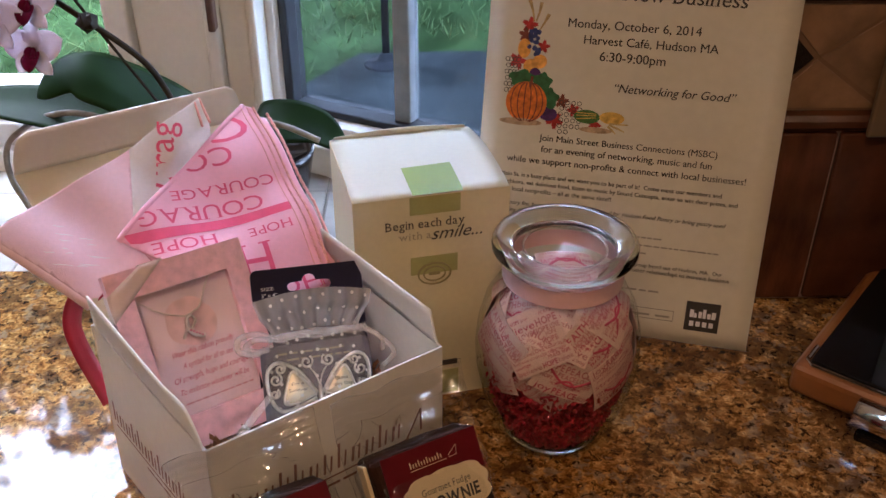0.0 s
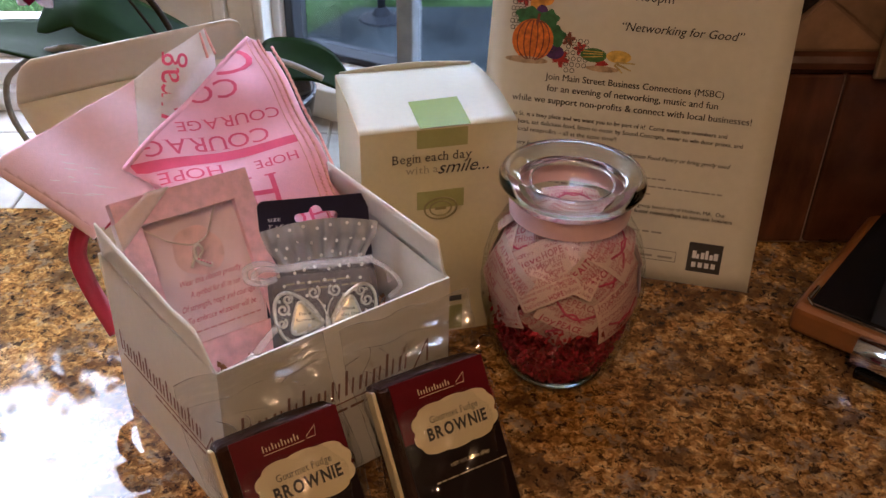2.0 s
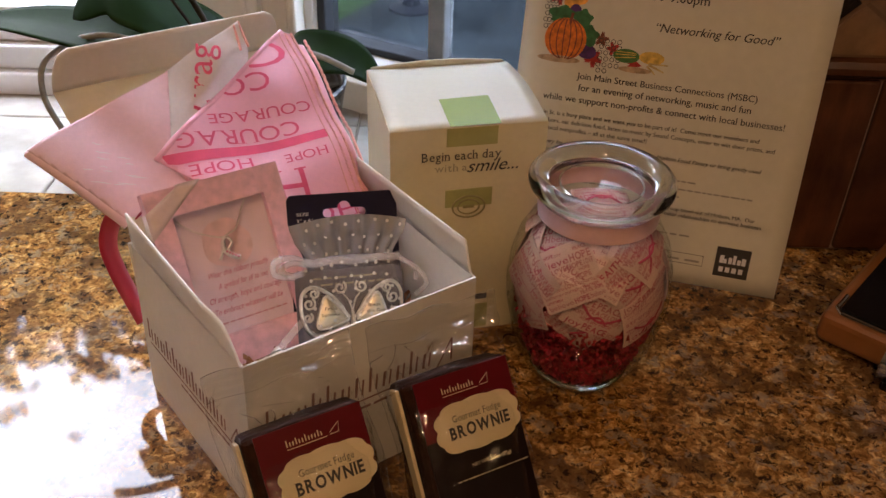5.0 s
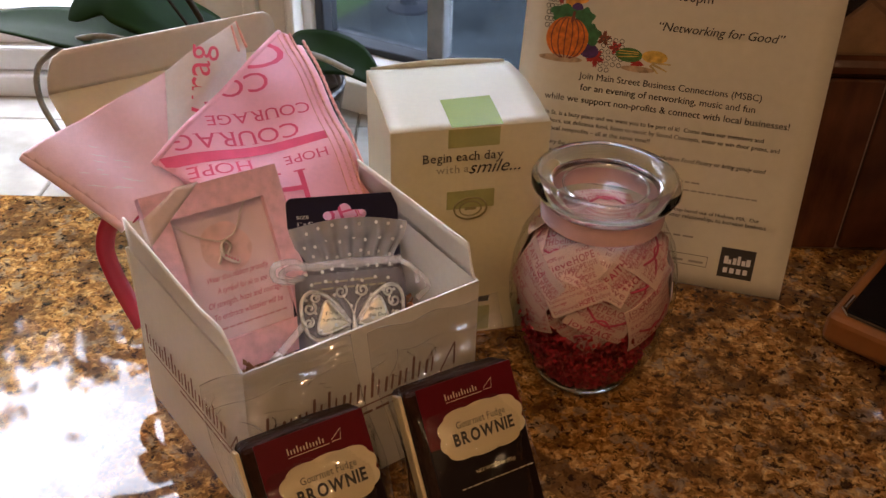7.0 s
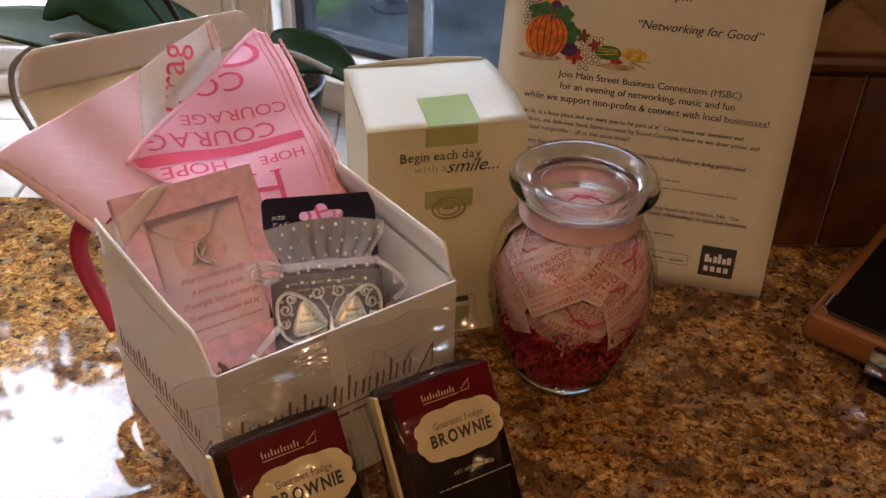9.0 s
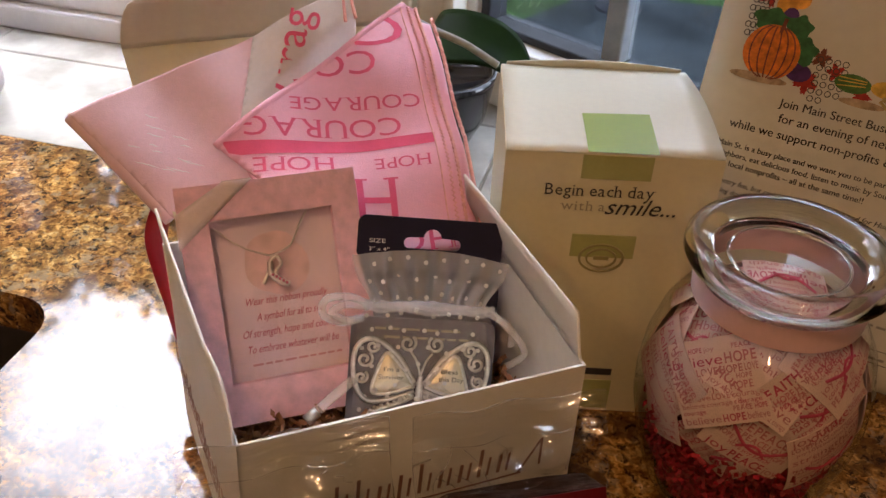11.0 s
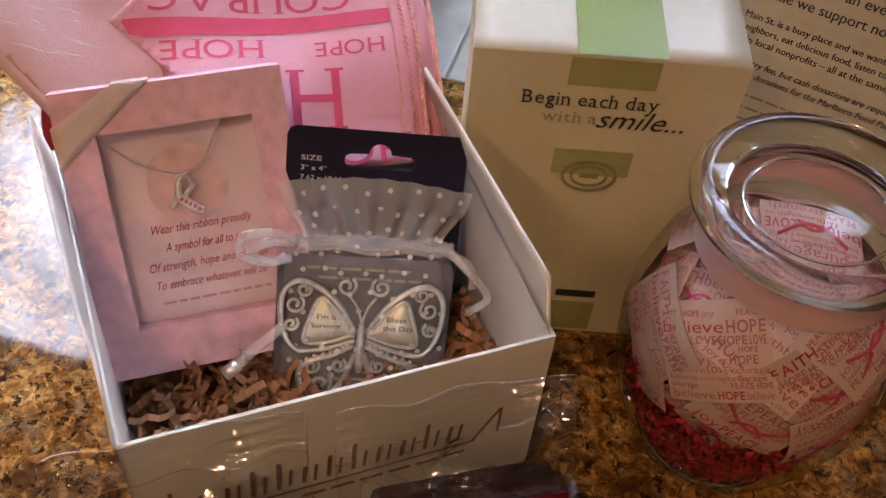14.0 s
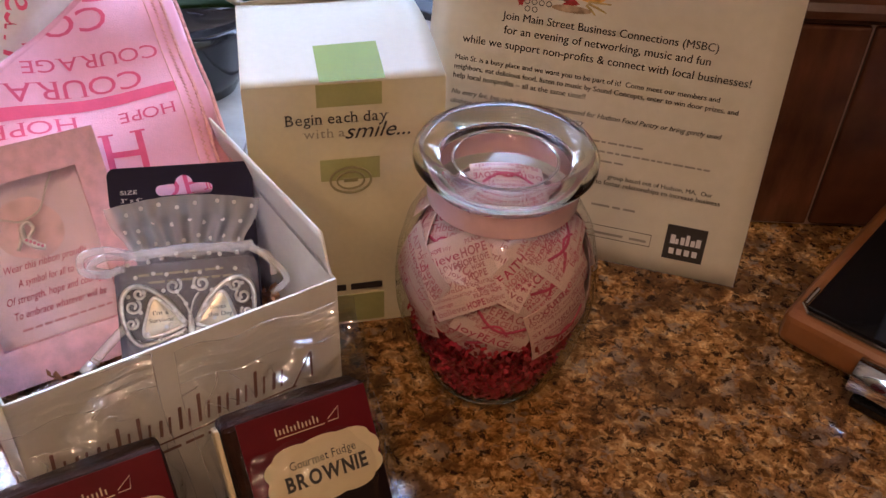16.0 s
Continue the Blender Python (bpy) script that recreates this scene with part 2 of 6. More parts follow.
M_CRINKLE = mat("kraft_shred", (0.36, 0.165, 0.070), 0.75, var=0.25, scale=120, island=0.4, bump=0.2)
M_MAROON = mat("maroon_print", (0.115, 0.006, 0.010), 0.35, var=0.1, spec=0.2)
M_DARKCHOC = mat("dark_label", (0.011, 0.005, 0.0045), 0.35, var=0.2, spec=0.15)
M_BROWNIE = mat("brownie", (0.028, 0.010, 0.005), 0.7, var=0.4, scale=120, bump=0.9, bscale=350, spec=0.12)
M_LABEL = mat("label_cream", (0.70, 0.58, 0.36), 0.4, var=0.03)
M_FILM = clear_film("cellophane", haze=0.006, boost=2.2, crinkle=0.25, rough=0.07)
# whitened, over-glossy film for the tubes that draw the wrapper's glints
M_GLINT = clear_film("cellophane_glint", haze=0.10, boost=5.0, rough=0.10)
M_JAR = clear_film("jar_glass", tint=(0.97, 0.985, 0.98), boost=0.9, ior=1.5, rough=0.015)
M_GLASS = glass("lid_glass", tint=(0.90, 0.94, 0.92))
M_WOOD = mat("tray_wood", (0.25, 0.088, 0.022), 0.4, var=0.25, scale=25, bump=0.1, coat=0.08)
M_BLACK = mat("black_glass", (0.008, 0.008, 0.009), 0.06, var=0.05)
M_CHROME = mat("chrome", (0.75, 0.75, 0.77), 0.12, metal=1.0, var=0.05)
M_TILE = mat("brown_tile", (0.070, 0.024, 0.011), 0.22, var=0.5, scale=22, bump=0.5, bscale=120, island=0.25)
M_BEIGETILE = mat("beige_tile", (0.27, 0.155, 0.085), 0.4, var=0.3, scale=40, bump=0.4, bscale=200, island=0.15)
M_DARKTILE = mat("dark_tile", (0.015, 0.012, 0.012), 0.2, var=0.3)
M_TILEGROUT = mat("tile_grout", (0.20, 0.115, 0.07), 0.8, bump=0.4)
M_PLATE = mat("bronze_plate", (0.17, 0.11, 0.06), 0.45, var=0.1)
M_LEAF = mat("orchid_leaf", (0.010, 0.028, 0.006), 0.42, var=0.35, scale=18, bump=0.1, bscale=120, through_light=0.05, spec=0.06)
M_STEM = mat("orchid_stem", (0.026, 0.019, 0.011), 0.6, var=0.35, scale=60, spec=0.12)
M_ROOT = mat("aerial_root", (0.26, 0.26, 0.23), 0.7, var=0.2, scale=150, bump=0.4)
M_PETAL = mat("orchid_petal", (0.86, 0.80, 0.90), 0.6, var=0.08, scale=60, through_light=0.35)
M_LIP = mat("orchid_lip", (0.12, 0.002, 0.028), 0.6, var=0.3, scale=150, spec=0.1)
M_POT = mat("black_glaze", (0.012, 0.012, 0.013), 0.1, var=0.2)
# unseen walls and ceiling, kept dark to hold down bounced fill light
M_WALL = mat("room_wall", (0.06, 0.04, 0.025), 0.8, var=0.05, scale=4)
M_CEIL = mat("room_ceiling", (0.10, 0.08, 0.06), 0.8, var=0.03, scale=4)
M_FLOORW = mat("room_floor", (0.12, 0.06, 0.03), 0.4, var=0.2, scale=6)
M_CAB = mat("cabinet_wood", (0.16, 0.07, 0.03), 0.4, var=0.2, scale=10)
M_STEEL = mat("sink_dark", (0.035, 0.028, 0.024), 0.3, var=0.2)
M_GRASS = mat("lawn", (0.017, 0.036, 0.014), 0.9, var=0.7, scale=2.2, bump=1.0, bscale=60, fine=0.34, spec=0.0)
M_PATIO = mat("patio_stone", (0.015, 0.020, 0.023), 0.9, var=0.5, scale=2.0, bump=0.4, bscale=40, fine=0.2, spec=0.0)
M_POLE = mat("umbrella_pole", (0.006, 0.008, 0.011), 0.8, spec=0.05)
M_TREE = mat("tree_leaves", (0.030, 0.062, 0.018), 0.7, var=0.3, scale=3, island=0.4, through_light=0.15)
M_BARK = mat("bark", (0.10, 0.075, 0.055), 0.9, var=0.3, scale=8, bump=0.8, bscale=30)
M_BULB = glow("lamp_glow", (1.0, 0.64, 0.32), 22.0)


# ---- mesh helpers ----
def link_mesh(name, bm, material, smooth=False):
    me = bpy.data.meshes.new(name)
    bmesh.ops.recalc_face_normals(bm, faces=bm.faces)
    bm.to_mesh(me)
    bm.free()
    me.materials.append(material)
    if smooth:
        me.polygons.foreach_set("use_smooth", [True] * len(me.polygons))
    return new(name, me)


def part(name, bm, material, parent, label="", smooth=False):
    ob = link_mesh(name, bm, material, smooth)
    ob.parent = parent
    if label:
        ob["label"] = label
    return ob


def thing(name, label, category, m=None, group="", kind=""):
    ob = new(name)
    ob.empty_display_size = 0.02
    if m is not None:
        ob.matrix_world = m
    return tagged(ob, label, category, group, kind)


def structure(name, bm, material, label, category="structure", smooth=False):
    return tagged(link_mesh(name, bm, material, smooth), label, category, kind="structure")


def frame_of(o, x, y, z):
    """A pose with its origin at o and its axes along x, y, z."""
    m = Matrix.Identity(4)
    for i, a in enumerate((x, y, z)):
        a = Vector(a).normalized()
        m[0][i], m[1][i], m[2][i] = a
    m.translation = o
    return m


def leaning(o, yaw, lean, roll=0.0):
    """A pose whose x runs along a yawed line, y up a plane that leans back, z out of it towards the viewer."""
    return pose(*o, 0, 0, yaw) @ pose(0, 0, 0, 90 - lean) @ pose(0, 0, 0, 0, 0, roll)


def add_box(bm, x0, x1, y0, y1, z0, z1, bevel=0.0, seg=2):
    r = bmesh.ops.create_cube(bm, size=1.0)
    for v in r["verts"]:
        v.co = Vector((x0 + (v.co.x + 0.5) * (x1 - x0), y0 + (v.co.y + 0.5) * (y1 - y0), z0 + (v.co.z + 0.5) * (z1 - z0)))
    if bevel:
        es = list({e for v in r["verts"] for e in v.link_edges})
        bmesh.ops.bevel(bm, geom=es, offset=bevel, segments=seg, profile=0.5, affect="EDGES")
    return bm


def boxm(*a, **k):
    return add_box(bmesh.new(), *a, **k)


def add_poly(bm, pts, thick, axis=(0, 0, 1)):
    """A flat outline given thickness against axis."""
    a = Vector(axis).normalized() * thick
    top = [bm.verts.new(Vector(p)) for p in pts]
    low = [bm.verts.new(Vector(p) - a) for p in pts]
    n = len(pts)
    bm.faces.new(top)
    bm.faces.new(low[::-1])
    for i in range(n):
        bm.faces.new((top[i], low[i], low[(i + 1) % n], top[(i + 1) % n]))
    return bm


def slab(pts, z, thick, m=None):
    bm = bmesh.new()
    add_poly(bm, [(p[0], p[1], z) for p in pts], thick)
    return bm


def rounded(x0, x1, y0, y1, r, n=6):
    out = []
    for cx, cy, a in ((x1 - r, y1 - r, 0), (x0 + r, y1 - r, 90), (x0 + r, y0 + r, 180), (x1 - r, y0 + r, 270)):
        for i in range(n + 1):
            t = radians(a + 90 * i / n)
            out.append((cx + r * math.cos(t), cy + r * math.sin(t)))
    return out


def add_lathe(bm, profile, n=48, closed=False):
    rings = []
    for r, z in profile:
        if r < 1e-6:
            rings.append([bm.verts.new((0, 0, z))])
        else:
            rings.append([bm.verts.new((r * math.cos(2 * math.pi * i / n), r * math.sin(2 * math.pi * i / n), z)) for i in range(n)])
    pairs = list(zip(rings, rings[1:])) + ([(rings[-1], rings[0])] if closed else [])
    for a, b in pairs:
        for i in range(n):
            j = (i + 1) % n
            if len(a) == 1 and len(b) == 1:
                continue
            if len(a) == 1:
                bm.faces.new((a[0], b[i], b[j]))
            elif len(b) == 1:
                bm.faces.new((a[i], a[j], b[0]))
            else:
                bm.faces.new((a[i], a[j], b[j], b[i]))
    return bm


def smooth_path(pts, per=8):
    """A smooth line through a few points."""
    p = [Vector(q) for q in pts]
    p = [p[0] * 2 - p[1]] + p + [p[-1] * 2 - p[-2]]
    out = []
    for i in range(1, len(p) - 2):
        for k in range(per):
            t = k / per
            a, b, c, d = p[i - 1], p[i], p[i + 1], p[i + 2]
            out.append(0.5 * (2 * b + (c - a) * t + (2 * a - 5 * b + 4 * c - d) * t * t + (3 * b - a - 3 * c + d) * t ** 3))
    out.append(p[-2])
    return out


def add_tube(bm, path, radius, n=8, flat=1.0, radii=None):
    path = [Vector(q) for q in path]
    up = Vector((0.13, 0.21, 1)).normalized()
    rings = []
    for i, q in enumerate(path):
        d = (path[min(i + 1, len(path) - 1)] - path[max(i - 1, 0)]).normalized()
        s = d.cross(up)
        s = s.normalized() if s.length > 1e-4 else Vector((1, 0, 0))
        u = s.cross(d)
        r = radii[i] if radii else radius
        rings.append([bm.verts.new(q + (s * math.cos(2 * math.pi * k / n) + u * math.sin(2 * math.pi * k / n) * flat) * r) for k in range(n)])
    for a, b in zip(rings, rings[1:]):
        for k in range(n):
            bm.faces.new((a[k], a[(k + 1) % n], b[(k + 1) % n], b[k]))
    bm.faces.new(rings[0][::-1])
    bm.faces.new(rings[-1])
    return bm


def tube(path, radius, **k):
    return add_tube(bmesh.new(), path, radius, **k)


def add_grid(bm, f, nu, nv, thick=0.0):
    """A sheet f(u, v) with u and v from 0 to 1, given thickness along its normals when asked."""
    vs = [[bm.verts.new(Vector(f(i / nu, j / nv))) for j in range(nv + 1)] for i in range(nu + 1)]
    fs = [bm.faces.new((vs[i][j], vs[i + 1][j], vs[i + 1][j + 1], vs[i][j + 1])) for i in range(nu) for j in range(nv)]
    if thick:
        bm.normal_update()
        bmesh.ops.solidify(bm, geom=fs, thickness=thick)
    return bm


def sheet(f, nu, nv, thick=0.0):
    return add_grid(bmesh.new(), f, nu, nv, thick)


TEXT_CACHE = {}
# feet of the stems of a serif letter, as shares of its width: at the base line, and at the top
SERIFS = {"H": ((0.1, 0.9), (0.1, 0.9)), "P": ((0.13,), (0.1,)), "R": ((0.13, 0.93), (0.1,)), "A": ((0.04, 0.96), ()), "U": ((), (0.1, 0.9)), "E": ((0.1,), (0.1,)),
          "B": ((0.08,), (0.08,)), "N": ((0.1,), (0.1, 0.9)), "W": ((), (0.04, 0.96)), "I": ((0.5,), (0.5,)), "F": ((0.13,), (0.1,)), "G": ((), ()),
          "n": ((0.14, 0.86), (0.1,)), "i": ((0.5,), ()), "h": ((0.14, 0.86), (0.1,)), "d": ((0.88,), (0.82,)), "a": ((0.88,), ()), "y": ((), (0.06, 0.94)),
          "r": ((0.25,), (0.15,)), "u": ((0.88,), (0.12, 0.82)), "m": ((0.09, 0.5, 0.91), (0.06,)), "t": ((), ()), "w": ((), (0.05, 0.95)), "v": ((), (0.05, 0.95))}


def glyphs(text, shear, spacing, bold):
    cu = bpy.data.curves.new("letters", "FONT")
    cu.body, cu.shear, cu.space_character, cu.resolution_u, cu.offset = text, shear, spacing, 3, bold
    ob = new("letters", cu)
    dg = bpy.context.evaluated_depsgraph_get()
    me = bpy.data.meshes.new_from_object(ob.evaluated_get(dg))
    bpy.data.objects.remove(ob)
    return me


def letters(text, shear=0.0, spacing=1.0, bold=0.0, serif=False):
    """The outline mesh of a text, as flat polygons, one unit high, and its left and right end."""
    key = (text, shear, spacing, bold, serif)
    if key not in TEXT_CACHE:
        if serif:
            bm, x = bmesh.new(), 0.0
            for ch in text:
                if ch == " ":
                    x += 0.26
                    continue
                one, x0, x1 = letters(ch, 0.0, 1.0, bold)
                top = max(v.co.y for v in one.vertices)
                low = max(0.0, min(v.co.y for v in one.vertices))
                one = one.copy()
                one.transform(Matrix.Translation((x - x0, 0, 0)))
                bm.from_mesh(one)
                bpy.data.meshes.remove(one)
                for feet, y0, y1 in ((SERIFS.get(ch, ((), ()))[0], low, low + 0.03), (SERIFS.get(ch, ((), ()))[1], top - 0.03, top)):
                    for u in feet:
                        cx = x + u * (x1 - x0)
                        bm.faces.new([bm.verts.new((px, py, 0.0002)) for px, py in ((cx - 0.11, y0), (cx + 0.11, y0), (cx + 0.11, y1), (cx - 0.11, y1))])
                x += x1 - x0 + (0.13 if ch in SERIFS else 0.08)
            bm.transform(Matrix(((1, shear, 0, 0), (0, 1, 0, 0), (0, 0, 1, 0), (0, 0, 0, 1))))
            me = bpy.data.meshes.new("letters")
            bm.to_mesh(me)
            bm.free()
        else:
            me = glyphs(text, shear, spacing, bold)
        xs = [v.co.x for v in me.vertices]
        TEXT_CACHE[key] = (me, min(xs), max(xs))
    return TEXT_CACHE[key]


def printed(text, parent, material, x, y, width, height=None, turn=0.0, z=0.0004, shear=0.0, m=None, name="lettering", bold=0.0, spacing=1.0, serif=False):
    """Print a line of text on the plane z of parent's frame (or of m in it): x, y is the start of its baseline."""
    src, x0, x1 = letters(text, shear, spacing, bold, serif)
    k = width / (x1 - x0)
    ky = height / 0.7 if height else k
    me = src.copy()
    mm = (m or Matrix.Identity(4)) @ pose(x, y, z, 0, 0, turn) @ Matrix.Diagonal((k, ky, 1, 1)) @ Matrix.Translation((-x0, 0, 0))
    me.transform(mm)
    me.materials.clear()
    me.materials.append(material)
    ob = new(name, me)
    ob.parent = parent
    return ob


def bars(parent, material, x, y, width, height, words, z=0.0004, m=None, name="lettering"):
    """A line of writing that cannot be read: plain bars of its size."""
    bm = bmesh.new()
    rnd = random.Random(words * 7 + int(width * 1e5))
    sizes = [rnd.uniform(0.5, 1.5) for _ in range(words)]
    unit = width / (sum(sizes) + 0.22 * (words - 1))
    for s in sizes:
        add_box(bm, x, x + s * unit, y, y + height, z - 0.0001, z)
        x += (s + 0.22) * unit
    if m is not None:
        bm.transform(m)
    return part(name, bm, material, parent)


# ---- structure: counter, sill, walls, windows ----
WALL_Y, SILL_Y0, WIN_Y = 0.687, 0.742, 0.96


def counter():
    bm = bmesh.new()
    # slab round the sink opening, which lies to the far side of x = -0.305
    hole = rounded(-0.86, -0.303, 0.14, 0.566, 0.03)
    bm2 = bmesh.new()
    outer = [(-1.4, 0.02), (1.5, 0.02), (1.5, WALL_Y + 0.02), (0.2, WALL_Y + 0.02), (0.2, SILL_Y0), (-1.4, SILL_Y0)]
    vo = [bm.verts.new((x, y, 0)) for x, y in outer]
    vh = [bm.verts.new((x, y, 0)) for x, y in hole]
    eo = [bm.edges.new((vo[i], vo[(i + 1) % len(vo)])) for i in range(len(vo))]
    eh = [bm.edges.new((vh[i], vh[(i + 1) % len(vh)])) for i in range(len(vh))]
    bmesh.ops.triangle_fill(bm, edges=eo + eh, use_beauty=True)
    for f in list(bm.faces):
        c = f.calc_center_median()
        if -0.86 < c.x < -0.303 and 0.14 < c.y < 0.566 and all(v in vh for v in f.verts):
            bm.faces.remove(f)
    bmesh.ops.recalc_face_normals(bm, faces=bm.faces)
    if bm.faces[0].normal.z < 0 if bm.faces.ensure_lookup_table() is None else False:
        bmesh.ops.reverse_faces(bm, faces=bm.faces)
    r = bmesh.ops.extrude_face_region(bm, geom=list(bm.faces))
    for v in [g for g in r["geom"] if isinstance(g, bmesh.types.BMVert)]:
        v.co.z -= 0.03
    bm2.free()
    return structure("countertop", bm, M_GRANITE, "polished golden brown speckled granite kitchen countertop", "countertop")


counter()
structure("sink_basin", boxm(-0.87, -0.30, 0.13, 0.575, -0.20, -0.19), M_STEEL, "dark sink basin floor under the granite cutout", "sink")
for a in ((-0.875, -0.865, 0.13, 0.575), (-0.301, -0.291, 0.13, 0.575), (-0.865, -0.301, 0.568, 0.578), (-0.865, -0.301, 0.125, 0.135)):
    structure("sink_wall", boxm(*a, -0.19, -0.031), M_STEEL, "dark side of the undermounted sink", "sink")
structure("cabinet_front", boxm(-1.4, 1.5, 0.05, 0.07, -0.9, -0.032), M_CAB, "dark wooden base cabinet front", "cabinet")

# sill of the bay, stone tiles with narrow joints
BD = Vector((0.875, -0.485, 0)).normalized()
B0 = Vector((-0.115, 0.995, 0)) - BD * 0.047
BN = Vector((BD.y, -BD.x, 0))
B1 = B0 + BD * 0.467
sill = structure("window_sill", slab([(-1.4, SILL_Y0 + 0.001), (0.36, SILL_Y0 + 0.001), (0.36, 0.80), (B0.x, 1.04), (-1.4, 1.04)], -0.006, 0.03), M_GROUT,
                 "pale stone tiled window sill behind the counter", "window sill")
for i in range(6):
    for j in range(2):
        x0, y0 = -1.4 + i * 0.262, SILL_Y0 + 0.003 + j * 0.15
        ob = part("tile", boxm(x0, x0 + 0.26, y0, min(y0 + 0.148, 1.0), -0.008, -0.002, bevel=0.0012, seg=1), M_SILL, sill)

# backsplash wall
wall = structure("wall_backsplash", boxm(0.262, 1.5, WALL_Y + 0.0025, WALL_Y + 0.12, -0.9, 1.6), M_TILEGROUT, "brown tumbled stone tile backsplash wall", "wall")
low = [boxm(0, 0.148, 0, 0.008, 0, 0.146, bevel=0.002)]
tile_me = bpy.data.meshes.new("tile")
low[0].to_mesh(tile_me)
low[0].free()
tile_me.materials.append(M_TILE)
for i in range(8):
    for z in (0.003, 0.262, 0.412):
        ob = new("tile", tile_me)
        ob.parent = wall
        ob.location = (0.166 + i * 0.151 + (0.06 if z > 0.2 else 0.0), WALL_Y - 0.002, z)
        if ob.location.x < 0.262:
            ob.scale.x = (0.148 - (0.262 - ob.location.x)) / 0.148
            ob.location.x = 0.262
for i in range(5):
    part("liner", tube([(0.262 + i * 0.25, WALL_Y + 0.002, 0.158), (0.51 + i * 0.25, WALL_Y + 0.002, 0.158)], 0.008, n=10), M_TILE, wall, "narrow rounded tile liner")
    part("liner", tube([(0.262 + i * 0.25, WALL_Y + 0.002, 0.253), (0.51 + i * 0.25, WALL_Y + 0.002, 0.253)], 0.007, n=10), M_TILE, wall)
# band of diamonds between the liners
z0, z1 = 0.168, 0.244
zm, half = (z0 + z1) / 2, (z1 - z0) / 2
for i in range(9):
    cx = 0.262 + i * 0.152
    s = 0.022
    dia = [(cx, WALL_Y, zm - s), (cx + s, WALL_Y, zm), (cx, WALL_Y, zm + s), (cx - s, WALL_Y, zm)]
    if i == 0:
        dia = [(cx, WALL_Y, zm - s), (cx + s, WALL_Y, zm), (cx, WALL_Y, zm + s)]
    part("tile", add_poly(bmesh.new(), dia, 0.008, (0, -1, 0)), M_DARKTILE, wall, "small black diamond tile")
    a, b2 = cx + 0.002, cx + 0.150
    m_ = (a + b2) / 2
    for tri in ([(a + 0.001, z0), (m_ - 0.002, z0), (m_ - 0.002, z0 + 0.002), (a + 0.024, zm - 0.002), (a + 0.001, zm - 0.026)],
                [(a + 0.001, z1), (a + 0.001, zm + 0.026), (a + 0.024, zm + 0.002), (m_ - 0.002, z1 - 0.002), (m_ - 0.002, z1)],
                [(a + 0.026, zm), (m_ - 0.001, z0 + 0.006), (b2 - 0.026, zm), (m_ - 0.001, z1 - 0.006)],
                [(m_ + 0.002, z0), (b2 - 0.001, z0), (b2 - 0.001, zm - 0.026), (b2 - 0.024, zm - 0.002), (m_ + 0.002, z0 + 0.002)],
                [(m_ + 0.002, z1), (m_ + 0.002, z1 - 0.002), (b2 - 0.024, zm + 0.002), (b2 - 0.001, zm + 0.026), (b2 - 0.001, z1)]):
        part("tile", add_poly(bmesh.new(), [(x, WALL_Y + 0.001, z) for x, z in tri], 0.007, (0, -1, 0)), M_BEIGETILE, wall)

plate = thing("outlet_plate", "bronze toned wall outlet cover plate on brown tiles", "outlet", pose(0.372, WALL_Y - 0.004, 0.148))
part("cover", boxm(-0.04, 0.075, -0.005, 0.0, 0, 0.116, bevel=0.002), M_PLATE, plate)
for dx in (-0.012, 0.045):
    part("socket", boxm(dx - 0.017, dx + 0.017, -0.0065, -0.005, 0.024, 0.092, bevel=0.001), M_PLATE, plate)

# unseen room shell behind the camera and round the bay, dark to limit bounce
structure("wall_room_left", boxm(-1.52, -1.42, -3.0, 1.1, -0.9, 1.6), M_WALL, "unseen room wall, dark to limit bounced light", "wall")
structure("wall_room_right", boxm(2.4, 2.5, -3.0, 0.68, -0.9, 1.6), M_WALL, "unseen room wall, dark to limit bounced light", "wall")
structure("wall_room_back", boxm(-1.52, 2.5, -3.1, -3.0, -0.9, 1.6), M_WALL, "unseen room wall, dark to limit bounced light", "wall")
structure("wall_room_far", boxm(1.5, 2.5, 0.68, 0.78, -0.9, 1.6), M_WALL, "unseen room wall, dark to limit bounced light", "wall")
structure("floor", boxm(-1.52, 2.5, -3.1, 0.8, -0.95, -0.9), M_FLOORW, "brown wooden kitchen floor", "floor")
structure("ceiling", boxm(-1.52, 2.5, -3.1, 1.14, 1.6, 1.66), M_CEIL, "unseen kitchen ceiling, dark to limit bounced light", "ceiling")
structure("wall_header", boxm(-1.42, 0.26, 1.04, 1.10, 1.15, 1.6), M_WALL, "unseen dark wall above the bay window", "wall")
structure("wall_under_sill", boxm(-1.42, 0.36, 1.02, 1.08, -0.9, -0.04), M_WALL, "wall under the bay window", "wall")
structure("wall_jamb", add_poly(bmesh.new(), [(0.262, WALL_Y + 0.004, 1.6), (0.262, 0.80, 1.6), (B1.x + 0.03, B1.y + 0.05, 1.6), (B1.x - 0.02, B1.y - 0.02, 1.6), (0.205, WALL_Y + 0.03, 1.6), (0.245, WALL_Y + 0.004, 1.6)], 1.63),
          M_WHITE, "cream painted window return beside the backsplash", "wall")
# out of view; its lower edge sets how much sky light enters
structure("wall_header_side", add_poly(bmesh.new(), [(*(B0 - BN * 0.03).xy, 1.6), (*(B1 - BN * 0.03).xy, 1.6), (*(B1 + BN * 0.03).xy, 1.6), (*(B0 + BN * 0.03).xy, 1.6)], 0.46), M_WALL, "unseen dark wall above the angled window", "wall")

